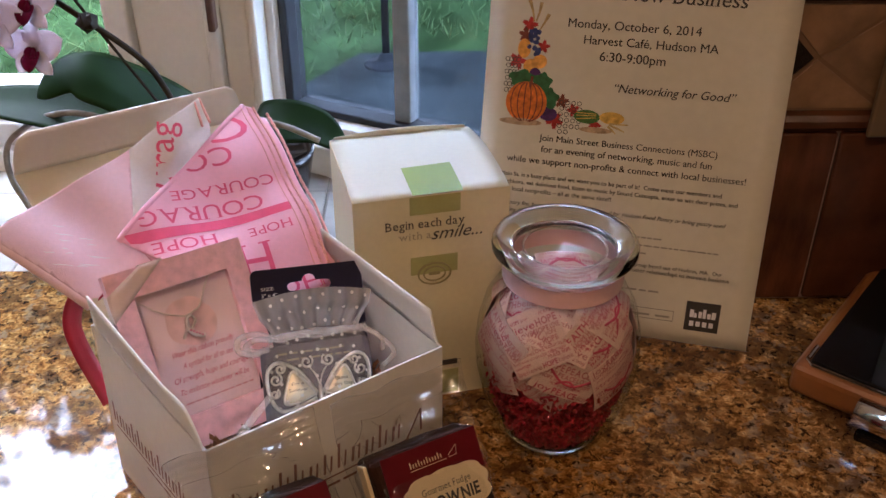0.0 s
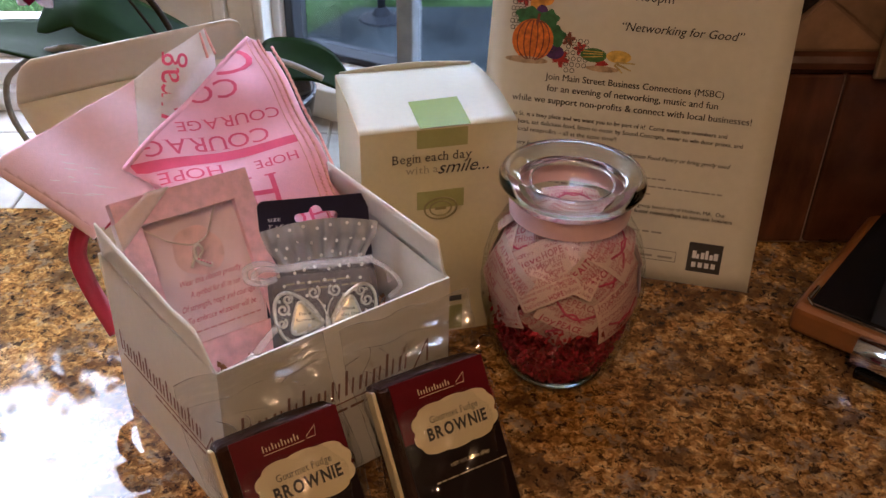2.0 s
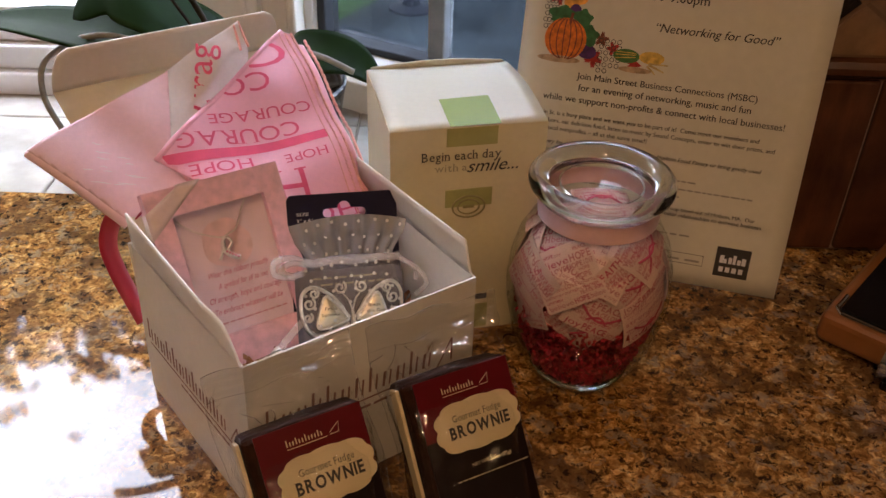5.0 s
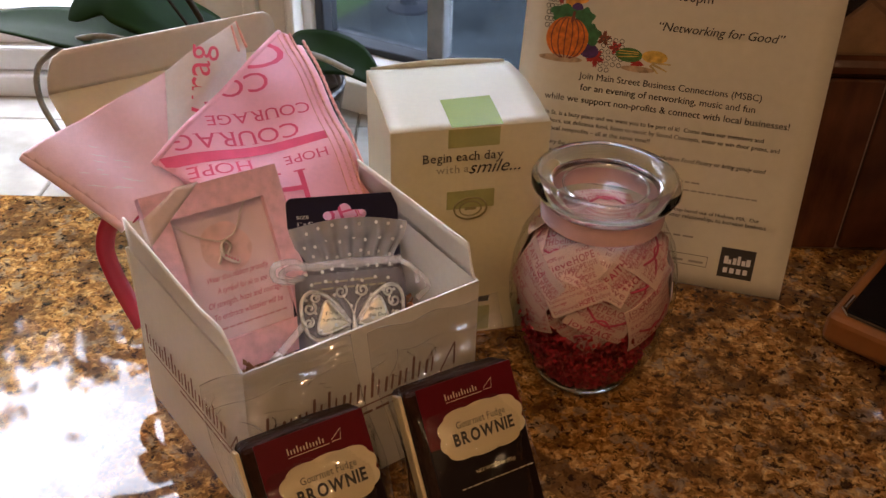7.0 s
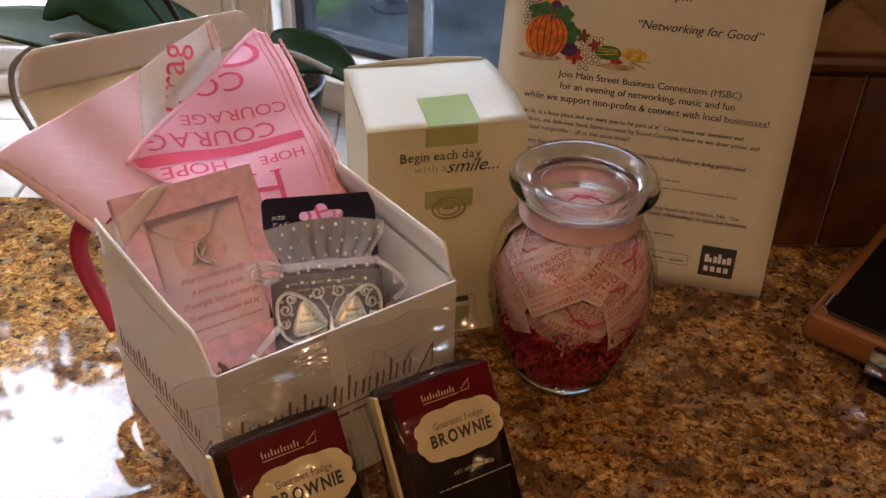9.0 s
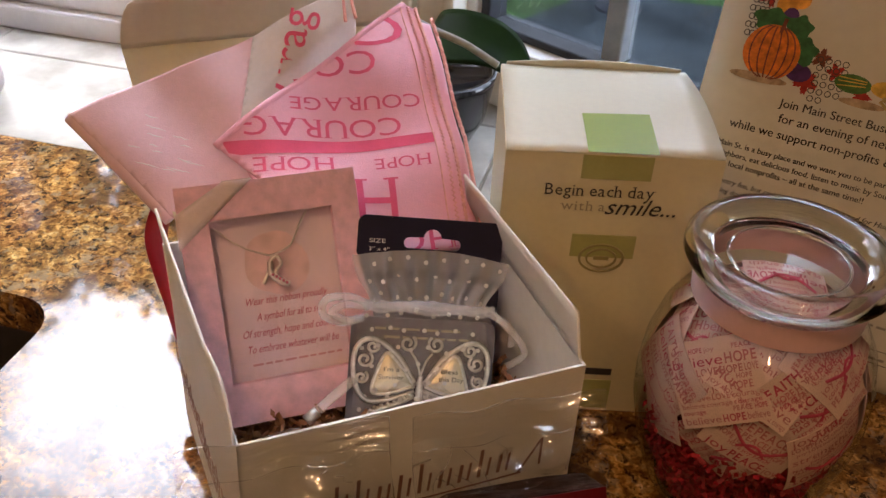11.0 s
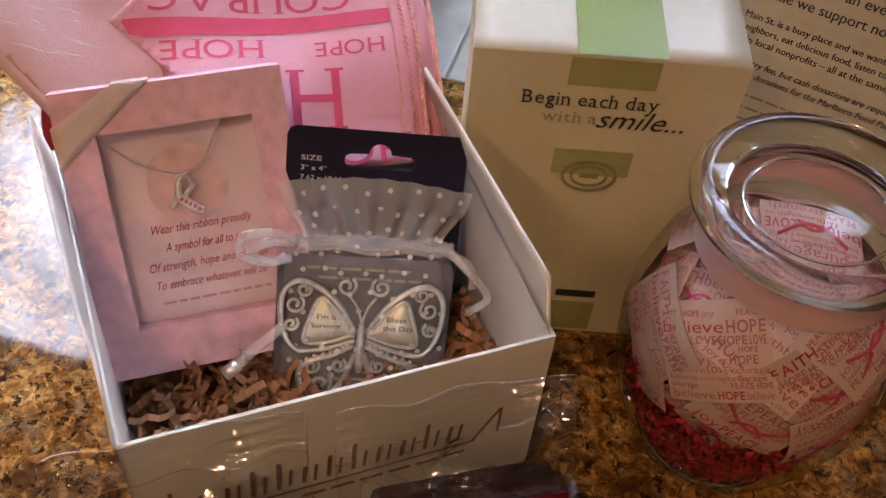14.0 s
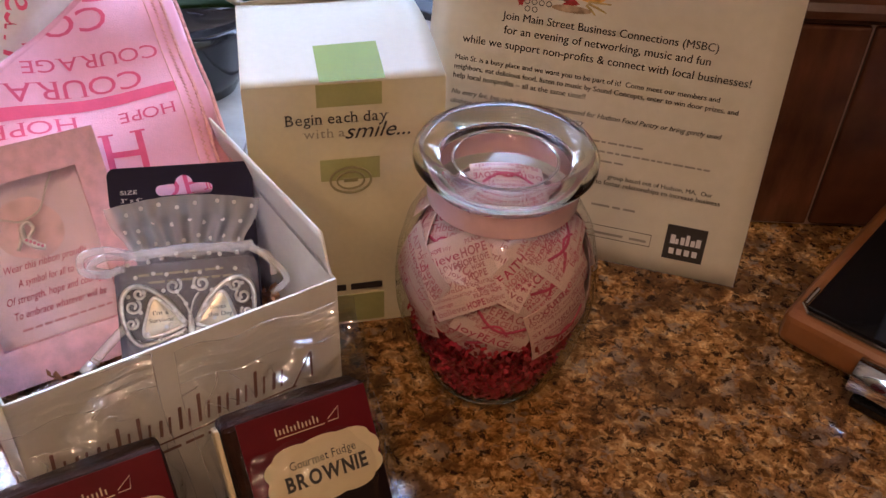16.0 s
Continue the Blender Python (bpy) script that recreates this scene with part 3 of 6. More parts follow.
# back window, two lights wide
win = tagged(new("window_1"), "white vinyl kitchen window over the sill", "window", kind="structure")
TOP = 1.15
for nm, a in (("window_sill", (-1.4, -0.285, 0.945, 1.0, -0.004, 0.022)), ("window_frame", (-1.4, -0.285, 0.955, 1.02, 0.022, 0.048)),
              ("window_frame", (-1.4, -0.285, 0.966, 1.02, 0.048, 0.068)), ("window_frame", (-1.4, -0.285, 0.975, 1.01, 0.068, 0.083)),
              ("window_frame", (-1.4, -0.285, 0.955, 1.02, TOP - 0.05, TOP)), ("window_frame", (-1.42, -1.36, 0.955, 1.02, 0.022, TOP))):
    part(nm, boxm(*a, bevel=0.003), M_VINYL, win)
pane = part("pane", boxm(-1.38, -0.29, 0.99, 0.994, 0.07, TOP), clear_film("window_glass", tint=(0.95, 0.97, 0.97), ior=1.45), win)
pane.visible_shadow = False

# corner post with its casings
post = tagged(new("corner_post"), "cream painted window casings at the corner of the bay", "trim", kind="structure")
for a in ((-0.30, -0.275, 0.935, 1.02), (-0.275, -0.205, 0.950, 1.03), (-0.205, -0.192, 0.940, 1.03), (-0.192, -0.165, 0.955, 1.04), (-0.165, -0.156, 0.948, 1.04)):
    part("casing", boxm(*a, -0.004, TOP, bevel=0.003), M_WHITE, post)
catch = part("catch", boxm(-0.198, -0.191, 0.925, 0.941, 0.152, 0.22, bevel=0.002), M_INKBROWN, post, "dark brown window crank handle")

# angled side window with an insect screen
SIDE_TOP = 1.15
side = tagged(new("window_2"), "angled casement window with an insect screen", "window", kind="structure")
side.matrix_world = frame_of(B0, BD, -BN if BN.y < 0 else BN, (0, 0, 1))
for nm, a, mt in (("window_sill", (-0.02, 0.48, -0.05, 0.02, -0.004, 0.030), M_WHITE), ("window_frame", (-0.02, 0.48, -0.03, 0.02, 0.030, 0.046), M_VINYL),
                  ("window_frame", (0.004, 0.018, -0.012, 0.02, 0.046, SIDE_TOP), M_VINYL), ("gasket", (0.018, 0.029, -0.006, 0.02, 0.046, SIDE_TOP), M_GASKET),
                  # the jamb at 0.37-0.48 is unseen, widened to block a sky streak
                  ("gasket", (0.031, 0.48, -0.012, 0.02, 0.046, 0.054), M_GASKET), ("window_frame", (0.37, 0.48, -0.03, 0.02, 0.046, SIDE_TOP), M_VINYL),
                  ("window_frame", (-0.02, 0.48, -0.03, 0.02, SIDE_TOP - 0.04, SIDE_TOP), M_VINYL), ("mullion", (0.154, 0.173, -0.004, 0.016, 0.054, SIDE_TOP), mat("screen_bar", (0.24, 0.27, 0.29), 0.6, spec=0.1))):
    part(nm, boxm(*a, bevel=0.002), mt, side)
printed("WARNING", side, M_INK, 0.1150, 0.0385, 0.0220, 0.0026, m=pose(0, -0.0302, 0, 90))
pane = part("pane", boxm(0.03, 0.46, 0.008, 0.011, 0.05, SIDE_TOP), clear_film("screened_glass", tint=(0.56, 0.60, 0.63), haze=0.008, ior=1.45), side)
pane.visible_shadow = False

# ---- outdoors ----
G = -1.25
structure("ground", boxm(-300, 300, -300, 400, G - 0.3, G), M_GRASS, "green lawn outside the window", "lawn")
patio = [(-0.62, 4.45), (-0.35, 4.95), (0.4, 4.98), (2.6, 4.8), (3.4, 1.6), (-0.5, 1.4), (-0.9, 3.0)]
structure("patio", slab(patio, G + 0.03, 0.05), M_PATIO, "grey stone patio outside the window", "patio")
stand = thing("umbrella_stand", "dark metal umbrella pole in its base on the patio", "umbrella stand", pose(-0.2, 4.75, G + 0.03))
part("pole", tube([(0, 0, 0.02), (0, 0, 2.2)], 0.02, n=12), M_POLE, stand, smooth=True)
part("base", add_lathe(bmesh.new(), [(0, 0), (0.12, 0), (0.115, 0.012), (0.05, 0.03), (0.03, 0.07), (0, 0.07)], 24), M_POLE, stand)


def grass():
    """Uncut blades over the part of the lawn that the windows show."""
    rnd = random.Random(77)
    verts, faces = [], []
    while len(faces) < 15000:
        x, y = rnd.uniform(-6.0, 4.0), rnd.uniform(1.6, 11.0)
        if -0.95 < x and y < 5.05 and x > -0.62 - 0.1 * (4.5 - y) or noise.noise(Vector((x * 1.3, y * 1.3, 0))) < -0.15:
            continue
        a, h, w = rnd.uniform(0, 6.28), rnd.uniform(0.04, 0.12), rnd.uniform(0.004, 0.008)
        d, lean = Vector((math.cos(a), math.sin(a), 0)), Vector((rnd.gauss(0, 1), rnd.gauss(0, 1), 0)) * 0.07
        o, i = Vector((x, y, G - 0.005)), len(verts)
        verts += [o - d * w, o + d * w, o + lean + Vector((0, 0, h))]
        faces.append((i, i + 1, i + 2))
    me = bpy.data.meshes.new("grass")
    me.from_pydata([tuple(v) for v in verts], [], faces)
    me.materials.append(mat("grass_blade", (0.034, 0.064, 0.024), 0.8, var=0.3, scale=3, island=0.35, through_light=0.3, spec=0.05))
    tagged(new("grass", me), "uncut green grass blades round the patio", "grass", kind="stuff")


grass()


def tree(x, y, h, seed, width):
    rnd = random.Random(seed)
    t = thing("tree", "leafy green broadleaf tree beyond the lawn", "tree", pose(x, y, G), group="trees beyond the lawn")
    bm = bmesh.new()
    add_tube(bm, [(0, 0, 0), (0.1, 0, h * 0.3), (0, 0.1, h * 0.6), (0.1, 0, h * 0.9)], 0.2, n=8, radii=[0.3, 0.22, 0.14, 0.03])
    tips = []
    for k in range(16):
        a, z = rnd.uniform(0, 6.28), h * rnd.uniform(0.25, 0.85)
        r = width * rnd.uniform(0.4, 1.0) * (1.1 - z / h * 0.6)
        tip = Vector((math.cos(a) * r, math.sin(a) * r, z + r * rnd.uniform(0.1, 0.5)))
        mid = tip * 0.5 + Vector((0, 0, z * 0.5 - 0.1))
        add_tube(bm, [(0, 0, z), mid, tip], 0.05, n=5, radii=[0.10, 0.06, 0.015])
        tips += [tip, (tip + mid) / 2, mid]
    part("trunk", bm, M_BARK, t)
    verts, faces = [], []
    for tip in tips:
        for k in range(190):
            o = tip + Vector((rnd.gauss(0, 1), rnd.gauss(0, 1), rnd.gauss(0, 0.8))) * width * 0.17
            d = Vector((rnd.gauss(0, 1), rnd.gauss(0, 1), rnd.gauss(0, 1))).normalized()
            e = d.orthogonal().normalized()
            s = rnd.uniform(0.09, 0.17)
            i = len(verts)
            verts += [o - d * s, o + e * s * 0.5, o + d * s, o - e * s * 0.5]
            faces.append((i, i + 1, i + 2, i + 3))
    me = bpy.data.meshes.new("crown")
    me.from_pydata([tuple(v) for v in verts], [], faces)
    me.materials.append(M_TREE)
    ob = new("crown", me)
    ob.parent = t
    return t


for k, (x, y, h, w) in enumerate(((-3.4, 9.6, 8.6, 2.5), (-5.4, 8.6, 8.9, 2.6), (-7.1, 7.1, 8.7, 2.6), (-8.6, 5.4, 8.5, 2.5), (-9.6, 3.4, 8.4, 2.5), (-0.4, 9.0, 11.5, 3.2), (-1.2, 17.0, 12.5, 3.4), (3.2, 14.0, 11.0, 3.2), (8.5, 17.0, 12.0, 3.6))):
    tree(x, y, h, k + 3, w)

# ---- ceiling lamps ----
for x, y in ((-0.10, -0.35), (-0.55, -1.1), (1.0, -1.5), (0.2, -2.1)):
    lamp = thing("ceiling_light", "round recessed ceiling light with warm glow", "ceiling light", pose(x, y, 1.585), group="ceiling lights")
    part("trim_ring", add_lathe(bmesh.new(), [(0.06, 0.0), (0.075, 0.0), (0.078, 0.014), (0.06, 0.014)], 24, closed=True), M_CEIL, lamp)
    part("bulb", add_lathe(bmesh.new(), [(0, 0.004), (0.045, 0.005), (0.058, 0.012), (0, 0.014)], 24), M_BULB, lamp)
    ld = bpy.data.lights.new("ceiling_bulb", "AREA")
    ld.shape, ld.size, ld.energy, ld.color = "DISK", 0.11, 4.6 * LAMP, (1.0, 0.62, 0.30)
    lo = new("ceiling_bulb", ld)
    lo.matrix_world = pose(x, y, 1.58)
    lo.parent = None


# ---- things on the counter ----
def flyer():
    m = leaning((0.249, 0.616, 0.0015), -15.185, 15.6) @ pose(-0.2159, 0, 0)
    t = thing("flyer", "white printed event flyer leaning against the backsplash", "flyer", m)
    W, Hh = 0.2159, 0.2794

    def bend(u, v):
        return (u * W, v * Hh, 0.0025 * math.sin(u * 3.1) * v)
    part("sheet", sheet(bend, 16, 20, 0.0003), M_PAPER, t, smooth=True)

    def line(s, x, y, x1, shear=0.0, ink=M_INK, serif=False):
        ob = printed(s, t, ink, x, Hh - y, x1 - x, shear=shear, z=0.0, serif=serif)
        bm = bmesh.new()
        for dx, dz in ((0.0, 0.0), (0.00015, 0.00008)):
            old = len(bm.verts)
            bm.from_mesh(ob.data)
            bm.verts.ensure_lookup_table()
            for v in bm.verts[old:]:
                v.co.x += dx
                v.co.z = 0.0007 + dz + 0.0025 * math.sin(v.co.x / W * 3.1) * v.co.y / Hh
        bm.to_mesh(ob.data)
        bm.free()
        return ob
    line("Harvest New Business", 0.0385, 0.0312, 0.1795, 0.12, serif=True)
    line("Monday, October 6, 2014", 0.0583, 0.052, 0.1514)
    line("Harvest Café, Hudson MA", 0.0707, 0.063, 0.1645)
    line("6:30-9:00pm", 0.0831, 0.0742, 0.1295)
    line("“Networking for Good”", 0.0962, 0.0955, 0.1812, 0.25)
    line("Join Main Street Business Connections (MSBC)", 0.045, 0.136, 0.1743)
    line("for an evening of networking, music and fun", 0.0471, 0.1445, 0.1715)
    line("while we support non-profits & connect with local businesses!", 0.0218, 0.1535, 0.1966)
    line("Main St. is a busy place and we want you to be part of it!  Come meet our members and", 0.0185, 0.1648, 0.1815)
    line("neighbors, eat delicious food, listen to music by Sound Concepts, enter to win door prizes, and", 0.0185, 0.1706, 0.1935)
    line("help local nonprofits – all at the same time!!", 0.0185, 0.1764, 0.103)
    line("No entry fee, but cash donations are requested for Hudson Food Pantry or bring gently used", 0.0185, 0.1867, 0.1874, 0.25)
    line("clothing donations for the Marlboro Food Pantry", 0.0185, 0.1925, 0.105, 0.25)
    for y, w, n in ((0.2015, 0.125, 22), (0.2076, 0.167, 30), (0.2136, 0.115, 16)):
        bars(t, M_INKSOFT, 0.0185, Hh - y, w, 0.0012, n, z=0.0012)
    line("group based out of Hudson, MA.  Our", 0.1255, 0.2236, 0.1903)
    line("to foster relationships to increase business", 0.1185, 0.2281, 0.1958)
    bars(t, M_INKSOFT, 0.1185, Hh - 0.2426, 0.028, 0.0014, 3, z=0.0012)
    bars(t, M_INKSOFT, 0.123, Hh - 0.2613, 0.034, 0.0016, 2, z=0.0012)
    fr = bmesh.new()
    for a in ((0.105, 0.1598, 0.0157, 0.0160), (0.105, 0.1598, 0.0237, 0.0240), (0.1595, 0.1598, 0.0157, 0.024), (0.105, 0.1053, 0.0157, 0.024)):
        add_box(fr, a[0], a[1], a[2], a[3], 0.0006, 0.0009)
    part("printed_box", fr, M_INK, t)
    part("logo", boxm(0.1684, 0.1934, 0.0108, 0.0338, 0.0004, 0.0008), M_INK, t, "black square logo with a white skyline mark")
    mk = bmesh.new()
    for k, (w, h) in enumerate(((0.003, 0.006), (0.002, 0.0035), (0.0025, 0.005), (0.0022, 0.007), (0.0026, 0.004), (0.003, 0.0055))):
        add_box(mk, 0.1716 + k * 0.0032, 0.1716 + k * 0.0032 + w, 0.0215, 0.0215 + h, 0.0008, 0.0011)
    for k in range(4):
        add_box(mk, 0.172 + k * 0.0048, 0.1752 + k * 0.0048, 0.0145, 0.0185, 0.0008, 0.0011)
    part("logo_mark", mk, M_WHITEINK, t)
    return t, W, Hh


FLYER, FW, FH = flyer()
# printed harvest garland: kind, centre from the sheet's top left corner, half sizes (or the far end of a stalk)
GARLAND = [
    ("stalk", 0.0289, 0.0349, 0.0337, 0.0502),
    ("stalk", 0.0378, 0.0364, 0.0348, 0.0501),
    ("stalk", 0.0439, 0.0443, 0.0376, 0.0562),
    ("maple_red", 0.0307, 0.0529, 0.0046, 0.0000),
    ("maple_red", 0.0419, 0.0674, 0.0037, 0.0000),
    ("maple_red", 0.024, 0.0788, 0.0050, 0.0000),
    ("maple_red", 0.0549, 0.1201, 0.0050, 0.0000),
    ("maple_red", 0.0682, 0.1113, 0.0037, 0.0000),
    ("maple_red", 0.0845, 0.1206, 0.0046, 0.0000),
    ("maple_brown", 0.0281, 0.0601, 0.0041, 0.0000),
    ("maple_brown", 0.0917, 0.108, 0.0037, 0.0000),
    ("maple_brown", 0.059, 0.1056, 0.0041, 0.0000),
    ("pear", 0.028, 0.0696, 0.0037, 0.0054),
    ("pear", 0.0342, 0.0823, 0.0046, 0.0043),
    ("pear", 0.0402, 0.0782, 0.0041, 0.0039),
    ("plum", 0.0374, 0.0876, 0.0033, 0.0035),
    ("plum", 0.0497, 0.1158, 0.0054, 0.0039),
    ("grapes_blue", 0.0352, 0.0658, 0.0050, 0.0087),
    ("grapes_white", 0.0204, 0.0899, 0.0037, 0.0091),
    ("grapes_white", 0.0656, 0.1176, 0.0062, 0.0087),
    ("leaf_green", 0.0285, 0.0914, 0.0074, 0.0048),
    ("leaf_green", 0.0434, 0.093, 0.0054, 0.0052),
    ("leaf_green", 0.0489, 0.1044, 0.0058, 0.0056),
    ("leaf_green", 0.042, 0.1006, 0.0041, 0.0035),
    ("pumpkin", 0.0328, 0.1084, 0.0118, 0.0122),
    ("shade", 0.0297, 0.1232, 0.0124, 0.0020),
    ("shade", 0.0859, 0.1244, 0.0093, 0.0017),
    ("gourd", 0.0785, 0.1151, 0.0074, 0.0039),
    ("corn", 0.0967, 0.1146, 0.0070, 0.0035),
    ("husk", 0.095, 0.1185, 0.1089, 0.1186),
    ("husk", 0.0951, 0.1195, 0.1067, 0.1238),
    ("husk", 0.0942, 0.1207, 0.1006, 0.1259),
]
ART = {"stalk": (0.45, 0.32, 0.14), "husk": (0.50, 0.38, 0.16), "maple_red": (0.42, 0.03, 0.03), "maple_brown": (0.20, 0.05, 0.03), "pear": (0.80, 0.36, 0.06),
       "plum": (0.07, 0.02, 0.12), "grapes_blue": (0.06, 0.08, 0.25), "grapes_white": (0.04, 0.04, 0.04), "leaf_green": (0.03, 0.14, 0.05), "pumpkin": (0.70, 0.18, 0.02),
       "shade": (0.45, 0.32, 0.20), "gourd": (0.06, 0.16, 0.04), "corn": (0.65, 0.42, 0.08)}
ART = {k: mat("print_" + k, c, 0.7, var=0.35, scale=250) for k, c in ART.items()}


def garland():
    for i, (kind, x, y, a, b) in enumerate(GARLAND):
        if kind not in ("stalk", "husk"):
            a, b = a * 1.3, b * 1.3
        bm, z = bmesh.new(), 0.0012 + 0.00002 * i
        rnd = random.Random(i)
        disc = lambda cx, cy, rx, ry, n=16: bm.faces.new([bm.verts.new((cx + rx * math.cos(2 * math.pi * q / n), cy + ry * math.sin(2 * math.pi * q / n), z)) for q in range(n)])
        cy = FH - y
        if kind in ("stalk", "husk"):
            add_tube(bm, [(x, cy, z), ((x + a) / 2 + 0.0004, (cy + FH - b) / 2, z), (a, FH - b, z)], 0.0006, n=4, flat=0.2, radii=[0.0014, 0.0008, 0.0005] if kind == "stalk" else [0.0008, 0.0007, 0.0004])
        elif kind.startswith("maple"):
            pts, off = [], rnd.random() * 6
            for q in range(40):
                ang = 2 * math.pi * q / 40
                r = a * (0.50 + 0.52 * abs(math.cos(2.5 * ang)) ** 1.4) * (1.0 + 0.10 * (1 if q % 2 else -1))
                pts.append((x + r * math.cos(ang + off), cy + r * math.sin(ang + off), z))
            bm.faces.new([bm.verts.new(p) for p in pts])
        elif kind == "grapes_blue":
            for q in range(30):
                disc(x + rnd.uniform(-a, a) * 0.6, cy + rnd.uniform(-b, b) * 0.85, 0.0016, 0.0016, 10)
        elif kind == "grapes_white":
            for q in range(22):
                add_lathe(bm, [(0.0013, z), (0.0018, z)], 10)
                bm.verts.ensure_lookup_table()
                bmesh.ops.translate(bm, verts=bm.verts[-20:], vec=(x + ((q % 4) - 1.5) * a * 0.55 + (0.0007 if (q // 4) % 2 else 0), cy + b * (1 - (q // 4) * 0.38), 0))
        elif kind == "leaf_green":
            bm.faces.new([bm.verts.new((x + a * math.cos(t) * (1 + 0.16 * math.sin(5 * t)), cy + b * math.sin(t) * (1 + 0.16 * math.sin(5 * t + 1)), z)) for t in [2 * math.pi * q / 26 for q in range(26)]])
        elif kind == "pumpkin":
            disc(x, cy, a, b * 0.95, 28)
        else:
            disc(x, cy, a, b, 18)
        part(kind + "_print", bm, ART[kind], FLYER)
        if kind == "pumpkin":
            for q in (-0.75, -0.42, -0.1, 0.22, 0.52, 0.8):
                pth = [(x + a * q * math.cos(s * 1.3), cy + b * 0.9 * math.sin(s * 1.45), z + 0.0001) for s in [k / 8 for k in range(-8, 9)]]
                part("pumpkin_rib", tube(pth, 0.0004, n=4, flat=0.3), ART["maple_brown"], FLYER)
            part("pumpkin_stem", tube([(x + 0.002, cy + b * 0.7, z), (x + 0.003, cy + b * 1.2, z)], 0.0012, n=5, flat=0.2), ART["maple_brown"], FLYER)
        if kind == "gourd":
            for q in (-0.4, 0.1, 0.5):
                part("gourd_stripe", tube([(x - a * 0.8, cy + b * q, z + 0.0001), (x + a * 0.7, cy + b * (q * 0.6 + 0.2), z + 0.0001)], 0.0003, n=4, flat=0.3), ART["corn"], FLYER)


garland()


def smile_carton():
    t = thing("gift_carton", "cream cardboard carton with green band and printed slogan", "box", pose(-0.036, 0.559, 0, 0, 0, 13.2))
    w, d, h = 0.1005, 0.0965, 0.160
    for nm, a in (("front_panel", (0, w, 0, 0.0008, 0, h)), ("left_panel", (0, 0.0008, 0.0008, d, 0, h)), ("right_panel", (w - 0.0008, w, 0.0008, d, 0, h)),
                  ("back_panel", (0.0008, w - 0.0008, d - 0.0008, d, 0, h)), ("base", (0.0008, w - 0.0008, 0.0008, d - 0.0008, 0.0, 0.001))):
        part(nm, boxm(*a), M_CREAM, t)

    def top(u, v):
        return (0.0004 + u * (w - 0.0008), v * d, h + 0.0006 + 0.0045 * math.sin(math.pi * v) * (0.35 + 0.65 * u))
    part("top_flap", sheet(top, 10, 12, 0.0008), M_FLAPW, t, smooth=True)

    def tab(u, v):
        return (0.003 + u * (w - 0.006), d + 0.0006 + 0.002 * v, h + 0.002 - v * 0.01 + 0.003 * math.sin(u * 3.1))
    part("tuck_edge", sheet(tab, 8, 2, 0.0006), M_FLAPW, t)

    def band(u, v):
        x = 0.0375 + u * 0.0325
        return (x, v * 0.0345, h + 0.0013 + 0.0045 * math.sin(math.pi * v * 0.0345 / d) * (0.35 + 0.65 * x / w))
    part("green_band", sheet(band, 4, 6), M_GREEN, t, "bright green printed square")
    part("green_band", boxm(0.0355, 0.0680, -0.0005, 0, 0.1475, 0.1598), M_OLIVE, t)
    front = pose(0, -0.0006, 0, 90)
    printed("Begin each day", t, M_INK, 0.0192, 0.1385, 0.0520, 0.0062, m=front, serif=True)
    printed("with a", t, M_INKGREY, 0.0277, 0.1305, 0.0215, m=front, serif=True)
    printed("smile...", t, M_INK, 0.0490, 0.1290, 0.0335, m=front, shear=0.35)
    part("green_square", boxm(0.0355, 0.0665, -0.0005, 0, 0.1035, 0.1165), M_OLIVE, t, "olive green printed square behind the seal")
    seal = bmesh.new()
    for r0, r1 in ((0.0088, 0.0098), (0.0058, 0.0066)):
        add_lathe(seal, [(r0, 0.0), (r1, 0.0), (r1, 0.0009), (r0, 0.0009)], 28, closed=True)
    add_box(seal, -0.0032, 0.0032, -0.0012, 0.0012, 0, 0.0006)
    seal.transform(pose(0.0510, -0.0006, 0.1035, 90) @ Matrix.Diagonal((1.15, 0.85, 1, 1)))
    part("seal", seal, mat("seal_print", (0.33, 0.29, 0.13), 0.4), t, "embossed oval seal")
    bars(t, M_INK, 0.0300, 0.0270, 0.0370, 0.0045, 2, m=front)
    part("green_square", boxm(0.0355, 0.0680, -0.0005, 0, 0.002, 0.0225), M_OLIVE, t)
    return t


smile_carton()
GIFT = pose(-0.098, 0.400, 0, 0, 0, 35.2)


M_LOGO = mat("logo_ink", (0.24, 0.11, 0.08), 0.5)


